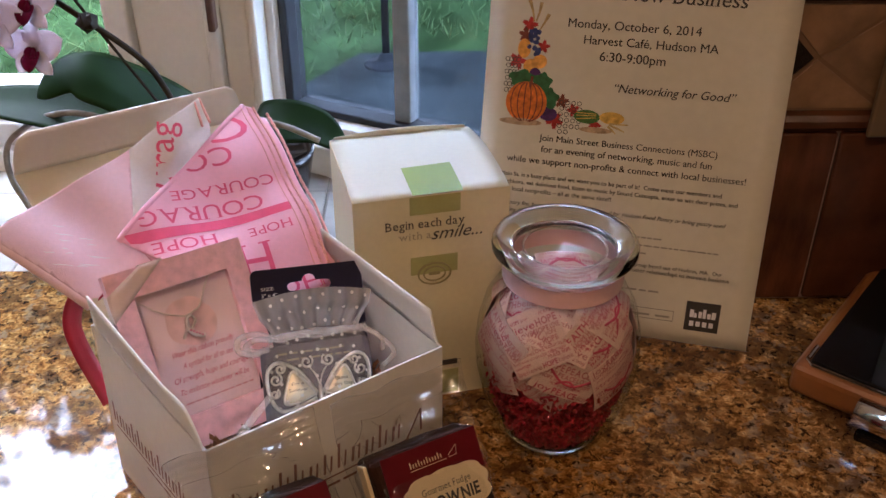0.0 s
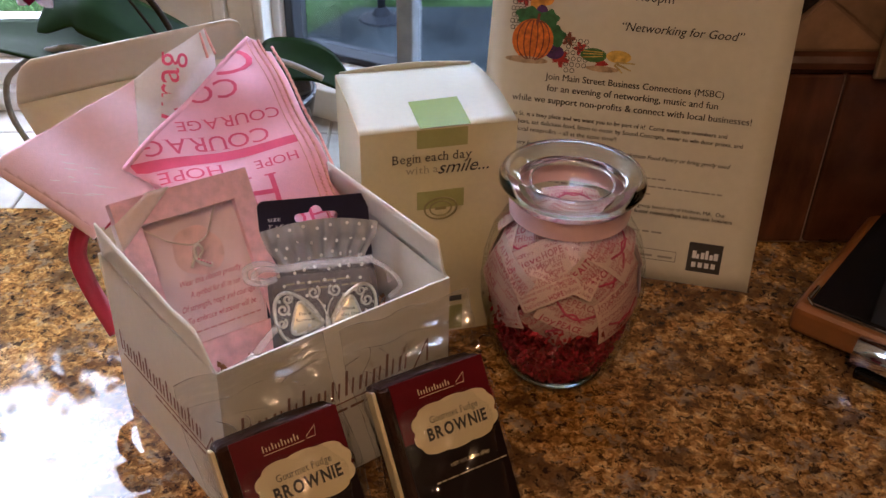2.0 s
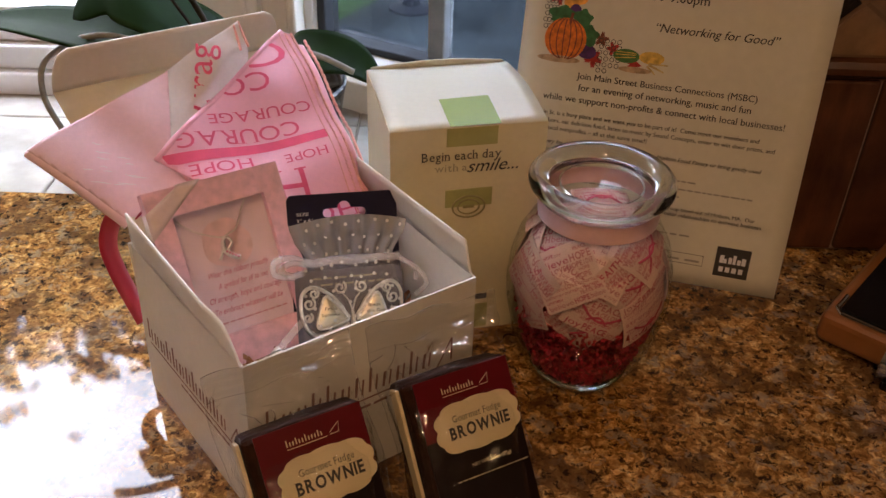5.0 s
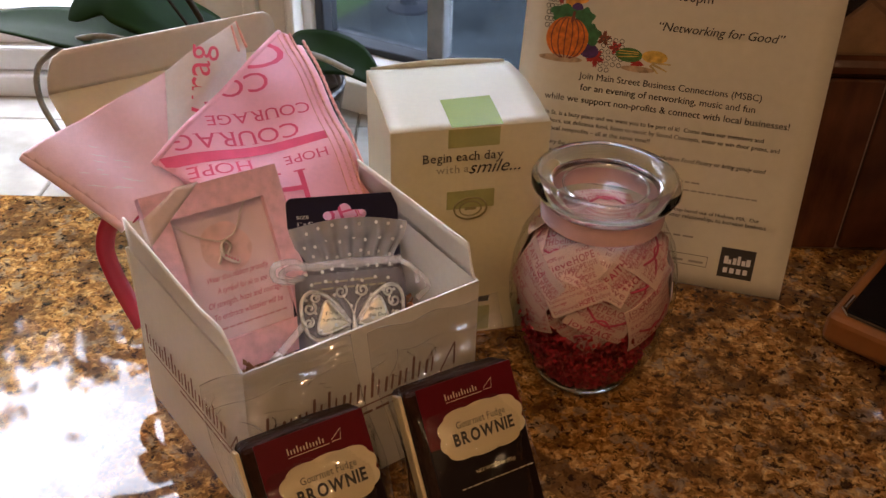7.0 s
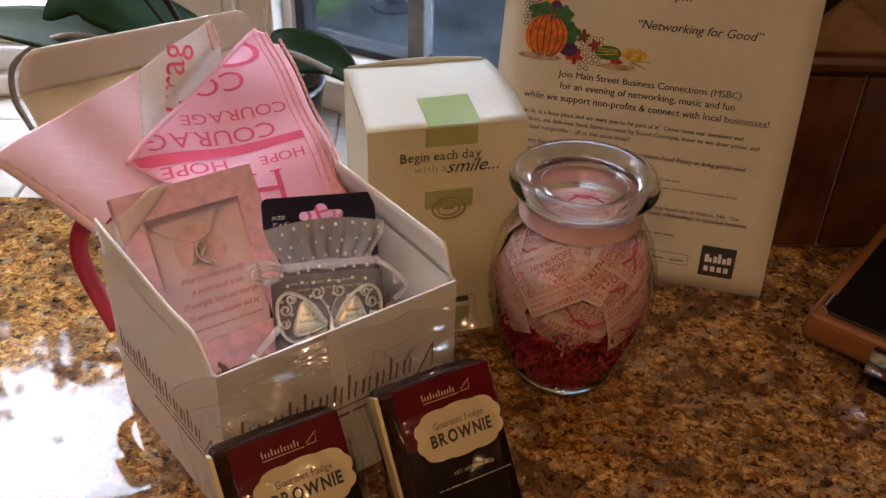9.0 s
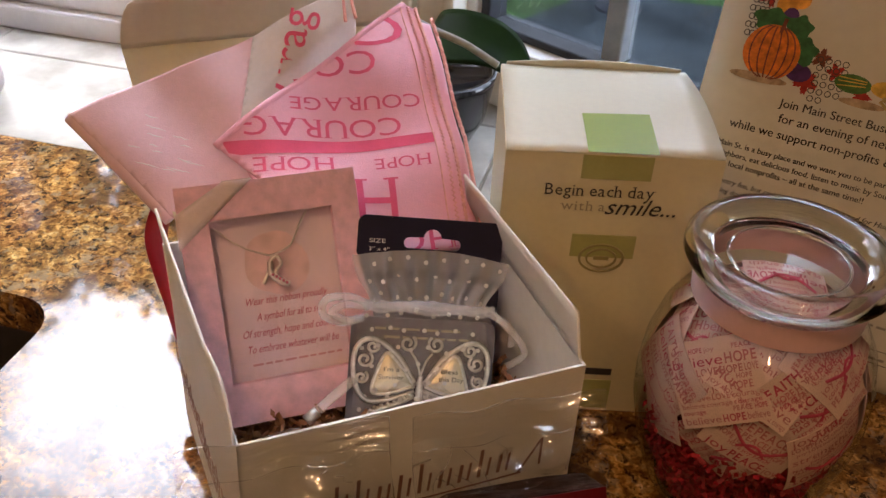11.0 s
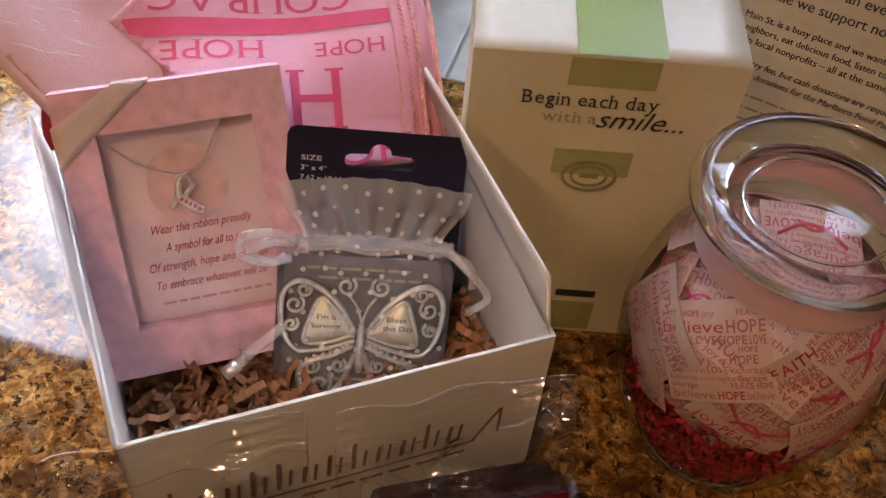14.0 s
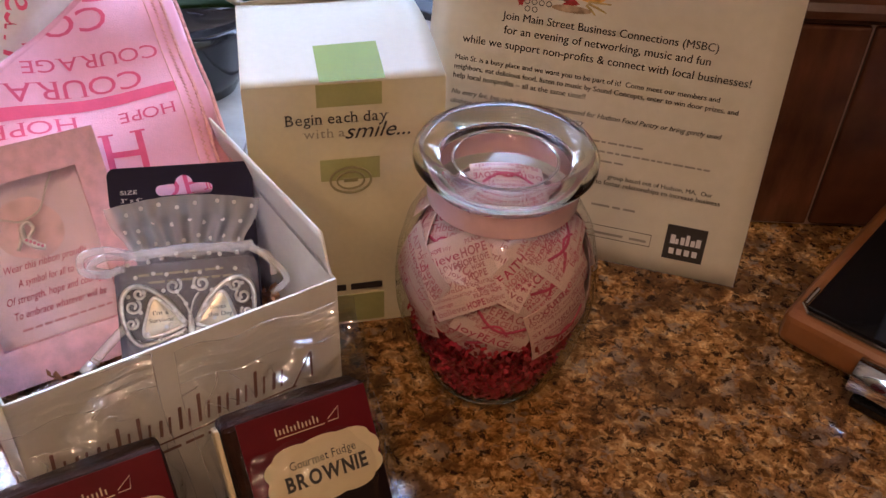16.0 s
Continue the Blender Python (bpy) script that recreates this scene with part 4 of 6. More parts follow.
def logo_row(t, m, x0, x1, z, hgt, ink):
    """A brand name as a row of plain bars with an underline and a corner mark."""
    bm = bmesh.new()
    n, wd = 12, (x1 - x0) / 12

    def stroke(xa, ya, xb, yb, r):
        add_poly(bm, [(xa - r, ya, 0.0005), (xa + r, ya, 0.0005), (xb + r, yb, 0.0005), (xb - r, yb, 0.0005)], 0.0003)
    for k, hh in enumerate((1.0, 0.6, 0.6, 0.95, 1.0, 0.6, 0.8, 1.0, 0.6, 0.6, 0.95, 0.6)):
        for q, r in ((0.22, 0.085), (0.66, 0.06)):
            cx, rise = x0 + wd * (k + q), hh if q < 0.5 else min(hh, 0.62)
            stroke(cx - wd * 0.04, z, cx + wd * 0.08, z + rise * hgt, wd * r)
    add_box(bm, x0 + wd * 0.2, x1 + 0.004, z - hgt * 0.26, z - hgt * 0.21, 0.0002, 0.0005)
    stroke(x1 + wd * 0.3, z - hgt * 0.2, x1 + wd * 1.4, z + hgt * 0.85, wd * 0.06)
    stroke(x1 + wd * 1.4, z - hgt * 0.1, x1 + wd * 1.4, z + hgt * 0.85, wd * 0.06)
    for k in range(6):
        add_box(bm, x0 + (x1 - x0) * (0.42 + 0.10 * k), x0 + (x1 - x0) * (0.50 + 0.10 * k), z - hgt * 0.62, z - hgt * 0.52, 0.0002, 0.0004)
    bm.transform(m)
    part("logo", bm, ink, t, "dark red brand mark of plain shapes")


def gift_box():
    t = thing("gift_box", "open white cardboard gift box with raised side flaps", "box", GIFT)
    w, d, h, k = 0.141, 0.137, 0.111, 0.0012

    part("base", add_poly(bmesh.new(), [(-0.003, 0, k), (w, 0, k), (w, d, k), (-0.013, d, k)], k), M_CARDW, t)
    part("front_panel", add_poly(bmesh.new(), [(-0.003, 0, k), (w, 0, k), (w, 0, h), (0, 0, h)], k, (0, -1, 0)), M_CARDW, t)
    part("back_panel", boxm(-0.011, w, d - k, d, k, h), M_CARDW, t)
    part("left_panel", add_poly(bmesh.new(), [(-0.003, 0.0, k), (-0.013, d, k), (-0.010, d, h), (0.0, 0.0, h)], k, (-1, 0, 0)), M_CARDW, t)
    part("right_panel", boxm(w - k, w, k, d - k, k, h), M_CARDW, t)

    def lf(u, v):
        y = 0.001 + u * 0.130
        rise = 0.013 * min(1, u / 0.14) + 0.014 * u
        return (0.0002 - 0.0092 * u + v * (0.0014 * math.sin(min(1, u / 0.3) * 3.14) - 0.002 * u), y - 0.006 * v * u, h + v * rise)
    part("left_flap", sheet(lf, 20, 5, k), M_CARDW, t, smooth=True)

    def rf(u, v):
        y = 0.001 + u * 0.126
        rise = 0.020 * min(1, u / 0.03) + 0.003 * u
        return (w - 0.0004 - 0.006 * v * u, y + 0.003 * v * (1 - u) - 0.006 * v * u, h + v * rise)
    part("right_flap", sheet(rf, 20, 4, k), M_CARDW, t, smooth=True)

    def lid(u, v):
        return (-0.002 + u * (w + 0.004) - 0.011 * v * (1 - u), d + 0.112 * v, h + 0.052 * v - 0.004 * math.sin(3.14 * v))
    part("lid", sheet(lid, 6, 8, k), M_CARDIN, t, smooth=True)

    def tuck(u, v):
        c = 0.012
        ins = c * (1 - math.sqrt(max(0, 1 - v * v))) if v > 0 else 0
        x = -0.013 + ins + u * (w + 0.015 - 2 * ins)
        return (x, d + 0.112 - 0.010 * v, h + 0.052 + 0.030 * v)
    part("tuck_flap", sheet(tuck, 20, 8, k), M_CARDW, t, smooth=True)
    logo_row(t, pose(0, 0, 0, 90), 0.007, 0.113, 0.060, 0.017, M_LOGO)
    logo_row(t, frame_of((-0.0146, 0.132, 0.002), (0.073, -0.997, 0.0), (0.022, 0.0, 1.0), (-0.997, -0.073, 0.022)), 0.010, 0.112, 0.050, 0.015, M_LOGO)
    return t


gift_box()


# two folded cloths
B_M = frame_of((-0.1762, 0.548, 0.143), (0.8911, 0.4521, -0.0382), (-0.3754, 0.7820, 0.4976), (0.2549, -0.4291, 0.8665))


def fill(bm, pts, step=0.004):
    """A flat outline, filled with small faces so that it can be draped."""
    vs = [bm.verts.new((x, y, 0)) for x, y in pts]
    bm.faces.new(vs)
    for i in range(1, 40):
        for no, lo, hi in (((1, 0, 0), min(p[0] for p in pts), max(p[0] for p in pts)), ((0, 1, 0), min(p[1] for p in pts), max(p[1] for p in pts))):
            c = lo + (hi - lo) * i / 40
            bmesh.ops.bisect_plane(bm, geom=list(bm.verts) + list(bm.edges) + list(bm.faces), plane_co=(c * no[0], c * no[1], 0), plane_no=no)
    return bm


def drape_b(x, y):
    return 0.0022 * math.sin(x * 70 + y * 25) + 0.0018 * math.sin(y * 95 - x * 30) + 0.05 * max(0, x - 0.108) * -1


def draped(bm, f, thick):
    for v in bm.verts:
        v.co.z += f(v.co.x, v.co.y)
    bmesh.ops.recalc_face_normals(bm, faces=bm.faces)
    bmesh.ops.solidify(bm, geom=list(bm.faces), thickness=thick)
    return bm


def bandana():
    t = thing("bandana", "bright pink folded cotton bandana printed with rose words", "bandana", B_M)
    outline = [(0, 0), (0.104, 0.089), (0.110, 0.0865), (0.1165, 0.0), (0.1185, -0.062), (0.05, -0.062), (0.02, -0.02)]
    part("top_layer", draped(fill(bmesh.new(), outline), drape_b, 0.0012), M_PINK, t, smooth=True)
    back = [(0.012, -0.004), (0.112, 0.084), (0.120, 0.0835), (0.1255, 0.0), (0.126, -0.06), (0.03, -0.05)]
    part("under_layer", draped(fill(bmesh.new(), back), lambda x, y: drape_b(x, y) - 0.005 - 0.004 * math.sin(x * 60), 0.0012), M_PINK, t, smooth=True)
    for dx, r, zig in ((0.0, 0.0009, 0.0006), (-0.0048, 0.0004, 0.0014), (-0.0085, 0.0004, 0.0)):
        pth = [(x + dx + zig * (k % 2), y, drape_b(x + dx, y) + 0.0006) for k, (x, y) in
               enumerate([(0.110 + 0.0065 * s / 80, 0.0865 - 0.0865 * s / 80) for s in range(81)] + [(0.1165 + 0.002 * s / 48, -0.062 * s / 48) for s in range(1, 49)])]
        part("seam", tube(pth, r, n=6), M_SEAM, t, "overlocked edge stitching")
    pth = [(0.1200 + 0.0055 * s / 40, 0.0835 - 0.0835 * s / 40, drape_b(0.12, 0.08 - 0.08 * s / 40) - 0.004 + 0.0006 * math.sin(s * 2.3)) for s in range(41)]
    part("seam", tube(pth + [(0.1258, -0.02, pth[-1][2]), (0.126, -0.05, pth[-1][2])], 0.0011, n=6), M_SEAM, t)
    pth = [(0.104 * s / 40, 0.089 * s / 40, drape_b(0.104 * s / 40, 0.089 * s / 40) - 0.0012) for s in range(41)]
    part("fold", tube(pth, 0.0022, n=8), M_PINK, t, smooth=True)

    def word(s, x, y, width, hgt=None, mt=M_ROSE):
        ob = printed(s, t, mt, x, y, width, hgt, turn=180, z=0.0, serif=True)
        bm = bmesh.new()
        bm.from_mesh(ob.data)
        for axis in (0, 1):
            for k in range(-16, 31):
                co, no = Vector((0, 0, 0)), Vector((0, 0, 0))
                co[axis], no[axis] = k * 0.004, 1.0
                bmesh.ops.bisect_plane(bm, geom=list(bm.verts) + list(bm.edges) + list(bm.faces), plane_co=co, plane_no=no)
        for v in bm.verts:
            v.co.y = min(v.co.y, (v.co.x - 0.0012) / 1.17)
            v.co.z = drape_b(v.co.x, v.co.y) + 0.0003
        bm.to_mesh(ob.data)
        bm.free()
    word("C", 0.1005, 0.0800, 0.0270, 0.0225)
    word("CO", 0.0830, 0.0550, 0.0330, 0.0155)
    word("COURAGE", 0.1040, 0.0270, 0.0670, 0.0075)
    word("COURAG", 0.0925, 0.0145, 0.0790, 0.0105)
    word("HOPE", 0.1047, -0.0098, 0.0280, 0.0066)
    word("HOPE", 0.0570, -0.0075, 0.0400, 0.0085)
    word("HO", 0.0870, -0.0215, 0.0500, 0.0250)
    word("HOPE", 0.1120, -0.0492, 0.0520, 0.0120)
    bm = fill(bmesh.new(), [(0.003, 0.0015), (0.1085, 0.003), (0.1085, -0.0035), (0.012, -0.0060), (0.006, -0.0045)])
    for v in bm.verts:
        v.co.z = drape_b(v.co.x, v.co.y) + 0.0003
    part("stripe", bm, M_ROSE, t)
    return t


bandana()
A_M = frame_of((-0.249, 0.54, 0.151), (0.7000, 0.6547, 0.2852), (-0.6620, 0.4453, 0.6028), (0.2676, -0.6108, 0.7452))


A_TO_B = B_M.inverted() @ A_M


def drape_a(x, y):
    """Soft folds, tucked below the bandana where the two overlap."""
    z = 0.0018 * math.sin(x * 55 - y * 40) + 0.0012 * math.sin(x * 120 + y * 30)
    q = A_TO_B @ Vector((x, y, z))
    inside = max(0.0, min(1.0, (q.x - 1.17 * q.y + 0.012) / 0.012)) if q.x > -0.03 else 0.0
    over = q.z - drape_b(q.x, q.y) + 0.007
    return z - inside * max(0.0, over) / 0.93


def scarf():
    t = thing("scarf", "pale pink folded cloth with a white printed corner", "scarf", A_M)
    part("cloth", draped(fill(bmesh.new(), [(0, 0), (0.0982, -0.0018), (0.0628, -0.0526), (0.062, -0.078), (0.035, -0.084), (0.0198, -0.0695), (0.012, -0.040)]), drape_a, 0.001), M_PALE, t, smooth=True)
    part("white_corner", draped(fill(bmesh.new(), [(0.0982, -0.0018), (0.155, 0.001), (0.1497, -0.0171), (0.132, -0.045), (0.095, -0.070), (0.062, -0.078), (0.0628, -0.0526)]), drape_a, 0.001), M_WHITECLOTH, t, "white corner printed with rose letters", smooth=True)
    edge = [(0.0185 * s / 30, -0.0690 * s / 30, drape_a(0.0185 * s / 30, -0.0690 * s / 30) - 0.0025) for s in range(31)]
    part("rolled_edge", tube(edge, 0.0035, n=8), M_PALE, t, smooth=True)
    for q in (((0.155, 0.001), (0.1497, -0.0171)), ((0.151, 0.000), (0.1440, -0.0165))):
        pth = [(q[0][0] + (q[1][0] - q[0][0]) * s / 12, q[0][1] + (q[1][1] - q[0][1]) * s / 12, 0.001 + drape_a(0.15, -0.01)) for s in range(13)]
        part("seam", tube(pth, 0.0009, n=6), M_SEAM, t)
    rnd = random.Random(4)
    for k in range(13):
        x, y = rnd.uniform(0.016, 0.060), rnd.uniform(-0.050, -0.006)
        L, bm = rnd.uniform(0.004, 0.012), bmesh.new()
        pts = [(x + L * q / 6 * 0.72, y - L * q / 6 * 0.62 + rnd.uniform(-0.0004, 0.0004)) for q in range(7)]
        add_tube(bm, [(px, py, drape_a(px, py) + 0.0014) for px, py in pts], 0.0003, n=4, flat=0.3, radii=[0.00032 * math.sin(0.4 + 2.4 * q / 6) for q in range(7)])
        part("streak", bm, M_WHITECLOTH, t)
    ob = printed("courag", t, M_ROSE, 0.0868, -0.0590, 0.0698, 0.0165, turn=51.2, z=0.0)
    for v in ob.data.vertices:
        v.co.z = drape_a(v.co.x, v.co.y) + 0.0017
    return t


scarf()


def necklace_box():
    m = leaning((-0.1030, 0.5393, 0.153), 33, 32)
    t = thing("necklace_box", "blush pink boxed necklace with a windowed front", "jewelry box", m)
    x0, x1, y0, y1 = -0.0797, 0.0, -0.111, -0.003
    a0, a1, b0, b1 = -0.0668, -0.0122, -0.0925, -0.0190
    D = 0.0115
    for nm, a in (("frame", (x0, a0, y0, y1, -0.006, 0)), ("frame", (a1, x1, y0, y1, -0.006, 0)), ("frame", (a0, a1, y0, b0, -0.006, 0)), ("frame", (a0, a1, b1, y1, -0.006, 0)),
                  ("side", (x0, x0 + 0.001, y0, y1, -D, -0.006)), ("side", (x1 - 0.001, x1, y0, y1, -D, -0.006)), ("side", (x0, x1, y1 - 0.001, y1, -D, -0.006)), ("side", (x0, x1, y0, y0 + 0.001, -D, -0.006))):
        part(nm, boxm(*a), M_BLUSH, t)
    part("backing", boxm(x0, x1, y0, y1, -D - 0.001, -D), M_BLUSH, t)
    part("insert", boxm(a0 - 0.004, a1 + 0.004, b0 - 0.004, b1 + 0.004, -0.0085, -0.0075), M_INSERT, t, "pale pink printed verse card")
    glow_ = bmesh.new()
    for k in range(5):
        add_lathe(glow_, [(0.0, 0.0), (0.008 + 0.0012 * k, 0.0)], 20)
        bmesh.ops.translate(glow_, verts=[v for v in glow_.verts][-21:], vec=(-0.0395 + 0.004 * math.cos(k * 1.3), -0.040 + 0.004 * math.sin(k * 1.3), -0.0072 + 0.00005 * k))
    part("rose_print", glow_, mat("faded_rose", (0.82, 0.57, 0.59), 0.6, var=0.15, scale=120), t)
    for k, (s, xa, xb) in enumerate((("Wear this ribbon proudly", -0.0555, -0.0185), ("A symbol for all to see", -0.0520, -0.0215), ("Of strength, hope and courage", -0.0590, -0.0145), ("To embrace whatever will be", -0.0575, -0.0160))):
        printed(s, t, M_ROSEINK, xa, -0.0592 - k * 0.0072, xb - xa, 0.0034, shear=0.4, z=-0.0070)
    bars(t, mat("pale_rose_ink", (0.62, 0.30, 0.34), 0.6), -0.0565, -0.0868, 0.041, 0.0010, 9, z=-0.0070)
    chain = smooth_path([(-0.0650, -0.0225, -0.004), (-0.0560, -0.0310, -0.004), (-0.0440, -0.0372, -0.004), (-0.0405, -0.0375, -0.004)], 10)
    chain2 = smooth_path([(-0.0405, -0.0375, -0.004), (-0.0330, -0.0345, -0.004), (-0.0270, -0.0250, -0.004), (-0.0235, -0.0200, -0.004)], 10)
    for pth in (chain, chain2):
        bm = bmesh.new()
        for i, q in enumerate(pth):
            bmesh.ops.create_icosphere(bm, subdivisions=1, radius=0.00058, matrix=Matrix.Translation(q))
        add_tube(bm, pth, 0.0002, n=5)
        part("chain", bm, M_SILVER, t, "fine silver chain", smooth=True)
    pend = bmesh.new()
    loop1 = smooth_path([(-0.0470, -0.0500, -0.0035), (-0.0440, -0.0450, -0.0035), (-0.0425, -0.0400, -0.0035), (-0.0395, -0.0385, -0.0035), (-0.0380, -0.0420, -0.0032), (-0.0410, -0.0460, -0.0030), (-0.0370, -0.0505, -0.003)], 8)
    add_tube(pend, loop1, 0.0009, n=6)
    add_tube(pend, smooth_path([(-0.0428, -0.0405, -0.003), (-0.0430, -0.0455, -0.0025), (-0.0395, -0.0500, -0.0022), (-0.0355, -0.0515, -0.002)], 8), 0.0014, n=6)
    part("pendant", pend, M_SILVER, t, "silver ribbon pendant set with stones", smooth=True)
    for k in range(5):
        g = bmesh.new()
        bmesh.ops.create_icosphere(g, subdivisions=1, radius=0.0008, matrix=Matrix.Translation((-0.0424 + 0.0014 * k, -0.0462 - 0.0011 * k, -0.0010)))
        part("gem", g, mat("pink_gem", (0.8, 0.3, 0.4), 0.1), t) if k == 0 else part("gem", g, bpy.data.materials["pink_gem"], t)

    def rib(u, v):
        a, b = Vector((x0 - 0.0006, -0.030, 0.0006)), Vector((-0.046, y1 + 0.0006, 0.0006))
        c, d = Vector((x0 - 0.0006, -0.0145, 0.0006)), Vector((-0.0585, y1 + 0.0006, 0.0006))
        return a.lerp(b, u).lerp(c.lerp(d, u), v) + Vector((0, 0, 0.0004 * math.sin(v * 3.14)))
    part("ribbon", sheet(rib, 8, 4, 0.0003), M_RIBBONCREAM, t, "cream satin corner ribbon", smooth=True)
    part("ribbon", boxm(-0.0585, -0.046, y1 + 0.0003, y1 + 0.0009, -D, 0.0006), M_RIBBONCREAM, t)
    part("ribbon", boxm(x0 - 0.0009, x0 - 0.0003, -0.030, -0.0145, -D, 0.0006), M_RIBBONCREAM, t)
    film = part("window_film", boxm(a0 - 0.001, a1 + 0.001, b0 - 0.001, b1 + 0.001, -0.0022, -0.0019), clear_film("thin_film", boost=0.7, ior=1.45), t)
    film.visible_shadow = False
    return t


necklace_box()
C_M = leaning((-0.033, 0.548, 0.125), 22, 30, -6)


def hang_card():
    t = thing("hang_card", "navy blue hang card with a slotted hole behind the bag", "card", C_M)
    bm = bmesh.new()
    outer = rounded(-0.0665, 0.0010, -0.118, 0.0020, 0.004, 5)
    hole = rounded(-0.0450, -0.0185, -0.0122, -0.0072, 0.0024, 4)
    bump = [(-0.0318 + 0.0042 * math.cos(a), -0.0071 + 0.0042 * math.sin(a)) for a in [math.pi * (0.02 + 0.96 * i / 8) for i in range(9)]]
    hole = hole[:5] + bump + hole[5:]
    vo, vh = [bm.verts.new((x, y, 0)) for x, y in outer], [bm.verts.new((x, y, 0)) for x, y in hole]
    es = [bm.edges.new((q[i], q[(i + 1) % len(q)])) for q in (vo, vh) for i in range(len(q))]
    bmesh.ops.triangle_fill(bm, edges=es, use_beauty=True)
    def in_hole(p):
        odd = False
        for (xa, ya), (xb, yb) in zip(hole, hole[1:] + hole[:1]):
            if (ya > p.y) != (yb > p.y) and p.x < xa + (p.y - ya) * (xb - xa) / (yb - ya):
                odd = not odd
        return odd
    for f in list(bm.faces):
        if in_hole(f.calc_center_median()):
            bm.faces.remove(f)
    bmesh.ops.solidify(bm, geom=list(bm.faces), thickness=0.0005)
    part("card", bm, M_NAVY, t)
    for s, y, w in (("SIZE", -0.0105, 0.0075), ("3” x 4”", -0.0143, 0.0095), ("7.62 x 10.16 cm", -0.0180, 0.0200)):
        printed(s, t, M_WHITEINK, -0.0610, y, w, 0.0019, z=0.0010)
    return t


hang_card()
BAG_M = C_M @ pose(0, 0, 0.013)
M_GILT = mat("gilt_pewter", (0.80, 0.70, 0.50), 0.34, metal=1.0, var=0.06, scale=200)
M_ORGANZA = clear_film("organza", haze=0.13, boost=0.8, rough=0.2, ior=1.3)
M_RUFFLE = clear_film("organza_ruffle", haze=0.33, boost=0.8, rough=0.25, ior=1.3)
M_SHEER = clear_film("sheer_ribbon", haze=0.26, boost=1.2, rough=0.2, ior=1.4, crinkle=0.5)
M_DOT = mat("organza_dot", (0.74, 0.71, 0.66), 0.6, through_light=0.4)


def organza_bag():
    t = thing("organza_bag", "sheer white dotted organza drawstring bag holding a pewter ornament", "gift bag", BAG_M)

    def side(sgn):
        def f(u, v):
            y = -0.104 + v * 0.0885
            g = math.exp(-((y + 0.0365) / 0.006) ** 2)
            x = -0.0655 + u * 0.0640
            cx = -0.0325
            spread = 1 - 0.18 * g - (0.06 * min(1, max(0, (y + 0.0365) / 0.006)) * (1 - min(1, max(0, (y + 0.03) / 0.012))))
            x = cx + (x - cx) * (spread + 0.10 * max(0, (y + 0.036) / 0.02))
            pleat = (0.0022 * math.sin(u * 44) * math.exp(-((y + 0.036) / 0.022) ** 2)) if y > -0.06 else 0.0003 * math.sin(u * 25)
            puff = (0.0075 * math.sin(math.pi * u) ** 0.6) * (1 - 0.75 * g) if y < -0.034 else 0.005 * math.sin(math.pi * u) ** 0.5 * (1 - 0.75 * g)
            top = 0.0045 * math.sin(math.pi * u) * (1 if v > 0.95 else v ** 3)
            return (x, y + top, sgn * puff + pleat + (0.003 * sgn if v > 0.9 else 0))
        return f
    f = side(1)
    part("front_layer", sheet(lambda u, v: f(u, v * 0.765), 60, 30), M_ORGANZA, t, smooth=True)
    part("back_layer", sheet(lambda u, v: side(-0.6)(u, v * 0.765), 60, 24), M_ORGANZA, t, smooth=True)
    part("ruffle", sheet(lambda u, v: f(u, 0.765 + 0.235 * v), 90, 12), M_RUFFLE, t, "gathered sheer ruffle above the drawstring", smooth=True)
    rnd = random.Random(5)
    dots = bmesh.new()
    for i in range(8):
        for j in range(12):
            u, v = (i + 0.5 + 0.5 * (j % 2)) / 8.5 + rnd.uniform(-0.02, 0.02), (j + 0.5) / 12 + rnd.uniform(-0.015, 0.015)
            c = Vector(f(min(0.98, u), v)) + Vector((0, 0, 0.0005))
            q = [dots.verts.new(c + Vector((math.cos(a) * 0.00105, math.sin(a) * 0.00105, 0))) for a in [k * math.pi / 4 for k in range(8)]]
            dots.faces.new(q)
    part("dots", dots, M_DOT, t, "white woven dots")
    cord = [(-0.0325 + 0.029 * math.cos(a), -0.0365 + 0.0008 * math.sin(a * 7), 0.0052 * math.sin(a) + 0.0015) for a in [k * math.pi / 16 for k in range(33)]]
    part("drawstring", tube(cord, 0.0012, n=8, flat=0.5), M_SHEER, t, "white sheer drawstring", smooth=True)
    part("drawstring", tube([(x, y - 0.0022, z) for x, y, z in cord], 0.0010, n=8, flat=0.5), M_SHEER, t, smooth=True)
    for pts in ([(-0.0600, -0.0370, 0.004), (-0.0690, -0.0335, 0.008), (-0.0790, -0.0350, 0.010), (-0.0795, -0.0420, 0.010), (-0.0700, -0.0450, 0.007), (-0.0640, -0.0430, 0.004)],
                [(-0.0600, -0.0380, 0.004), (-0.0700, -0.0365, 0.010), (-0.0760, -0.0400, 0.012), (-0.0700, -0.0435, 0.010), (-0.0620, -0.0430, 0.006)],
                [(-0.0050, -0.0375, 0.004), (0.0030, -0.0440, 0.008), (0.0090, -0.0500, 0.008), (0.0110, -0.0560, 0.006), (0.0040, -0.0620, 0.004)],
                [(-0.0050, -0.0385, 0.003), (0.0045, -0.0440, 0.003), (0.0060, -0.0530, 0.002)]):
        part("ribbon_loop", tube(smooth_path(pts, 8), 0.0017, n=6, flat=0.15), M_SHEER, t, smooth=True)
    part("tail", tube(smooth_path([(-0.0640, -0.0700, 0.006), (-0.0740, -0.0790, 0.008), (-0.0800, -0.0850, 0.010)], 8), 0.0022, n=8, flat=0.4), M_SHEER, t, smooth=True)
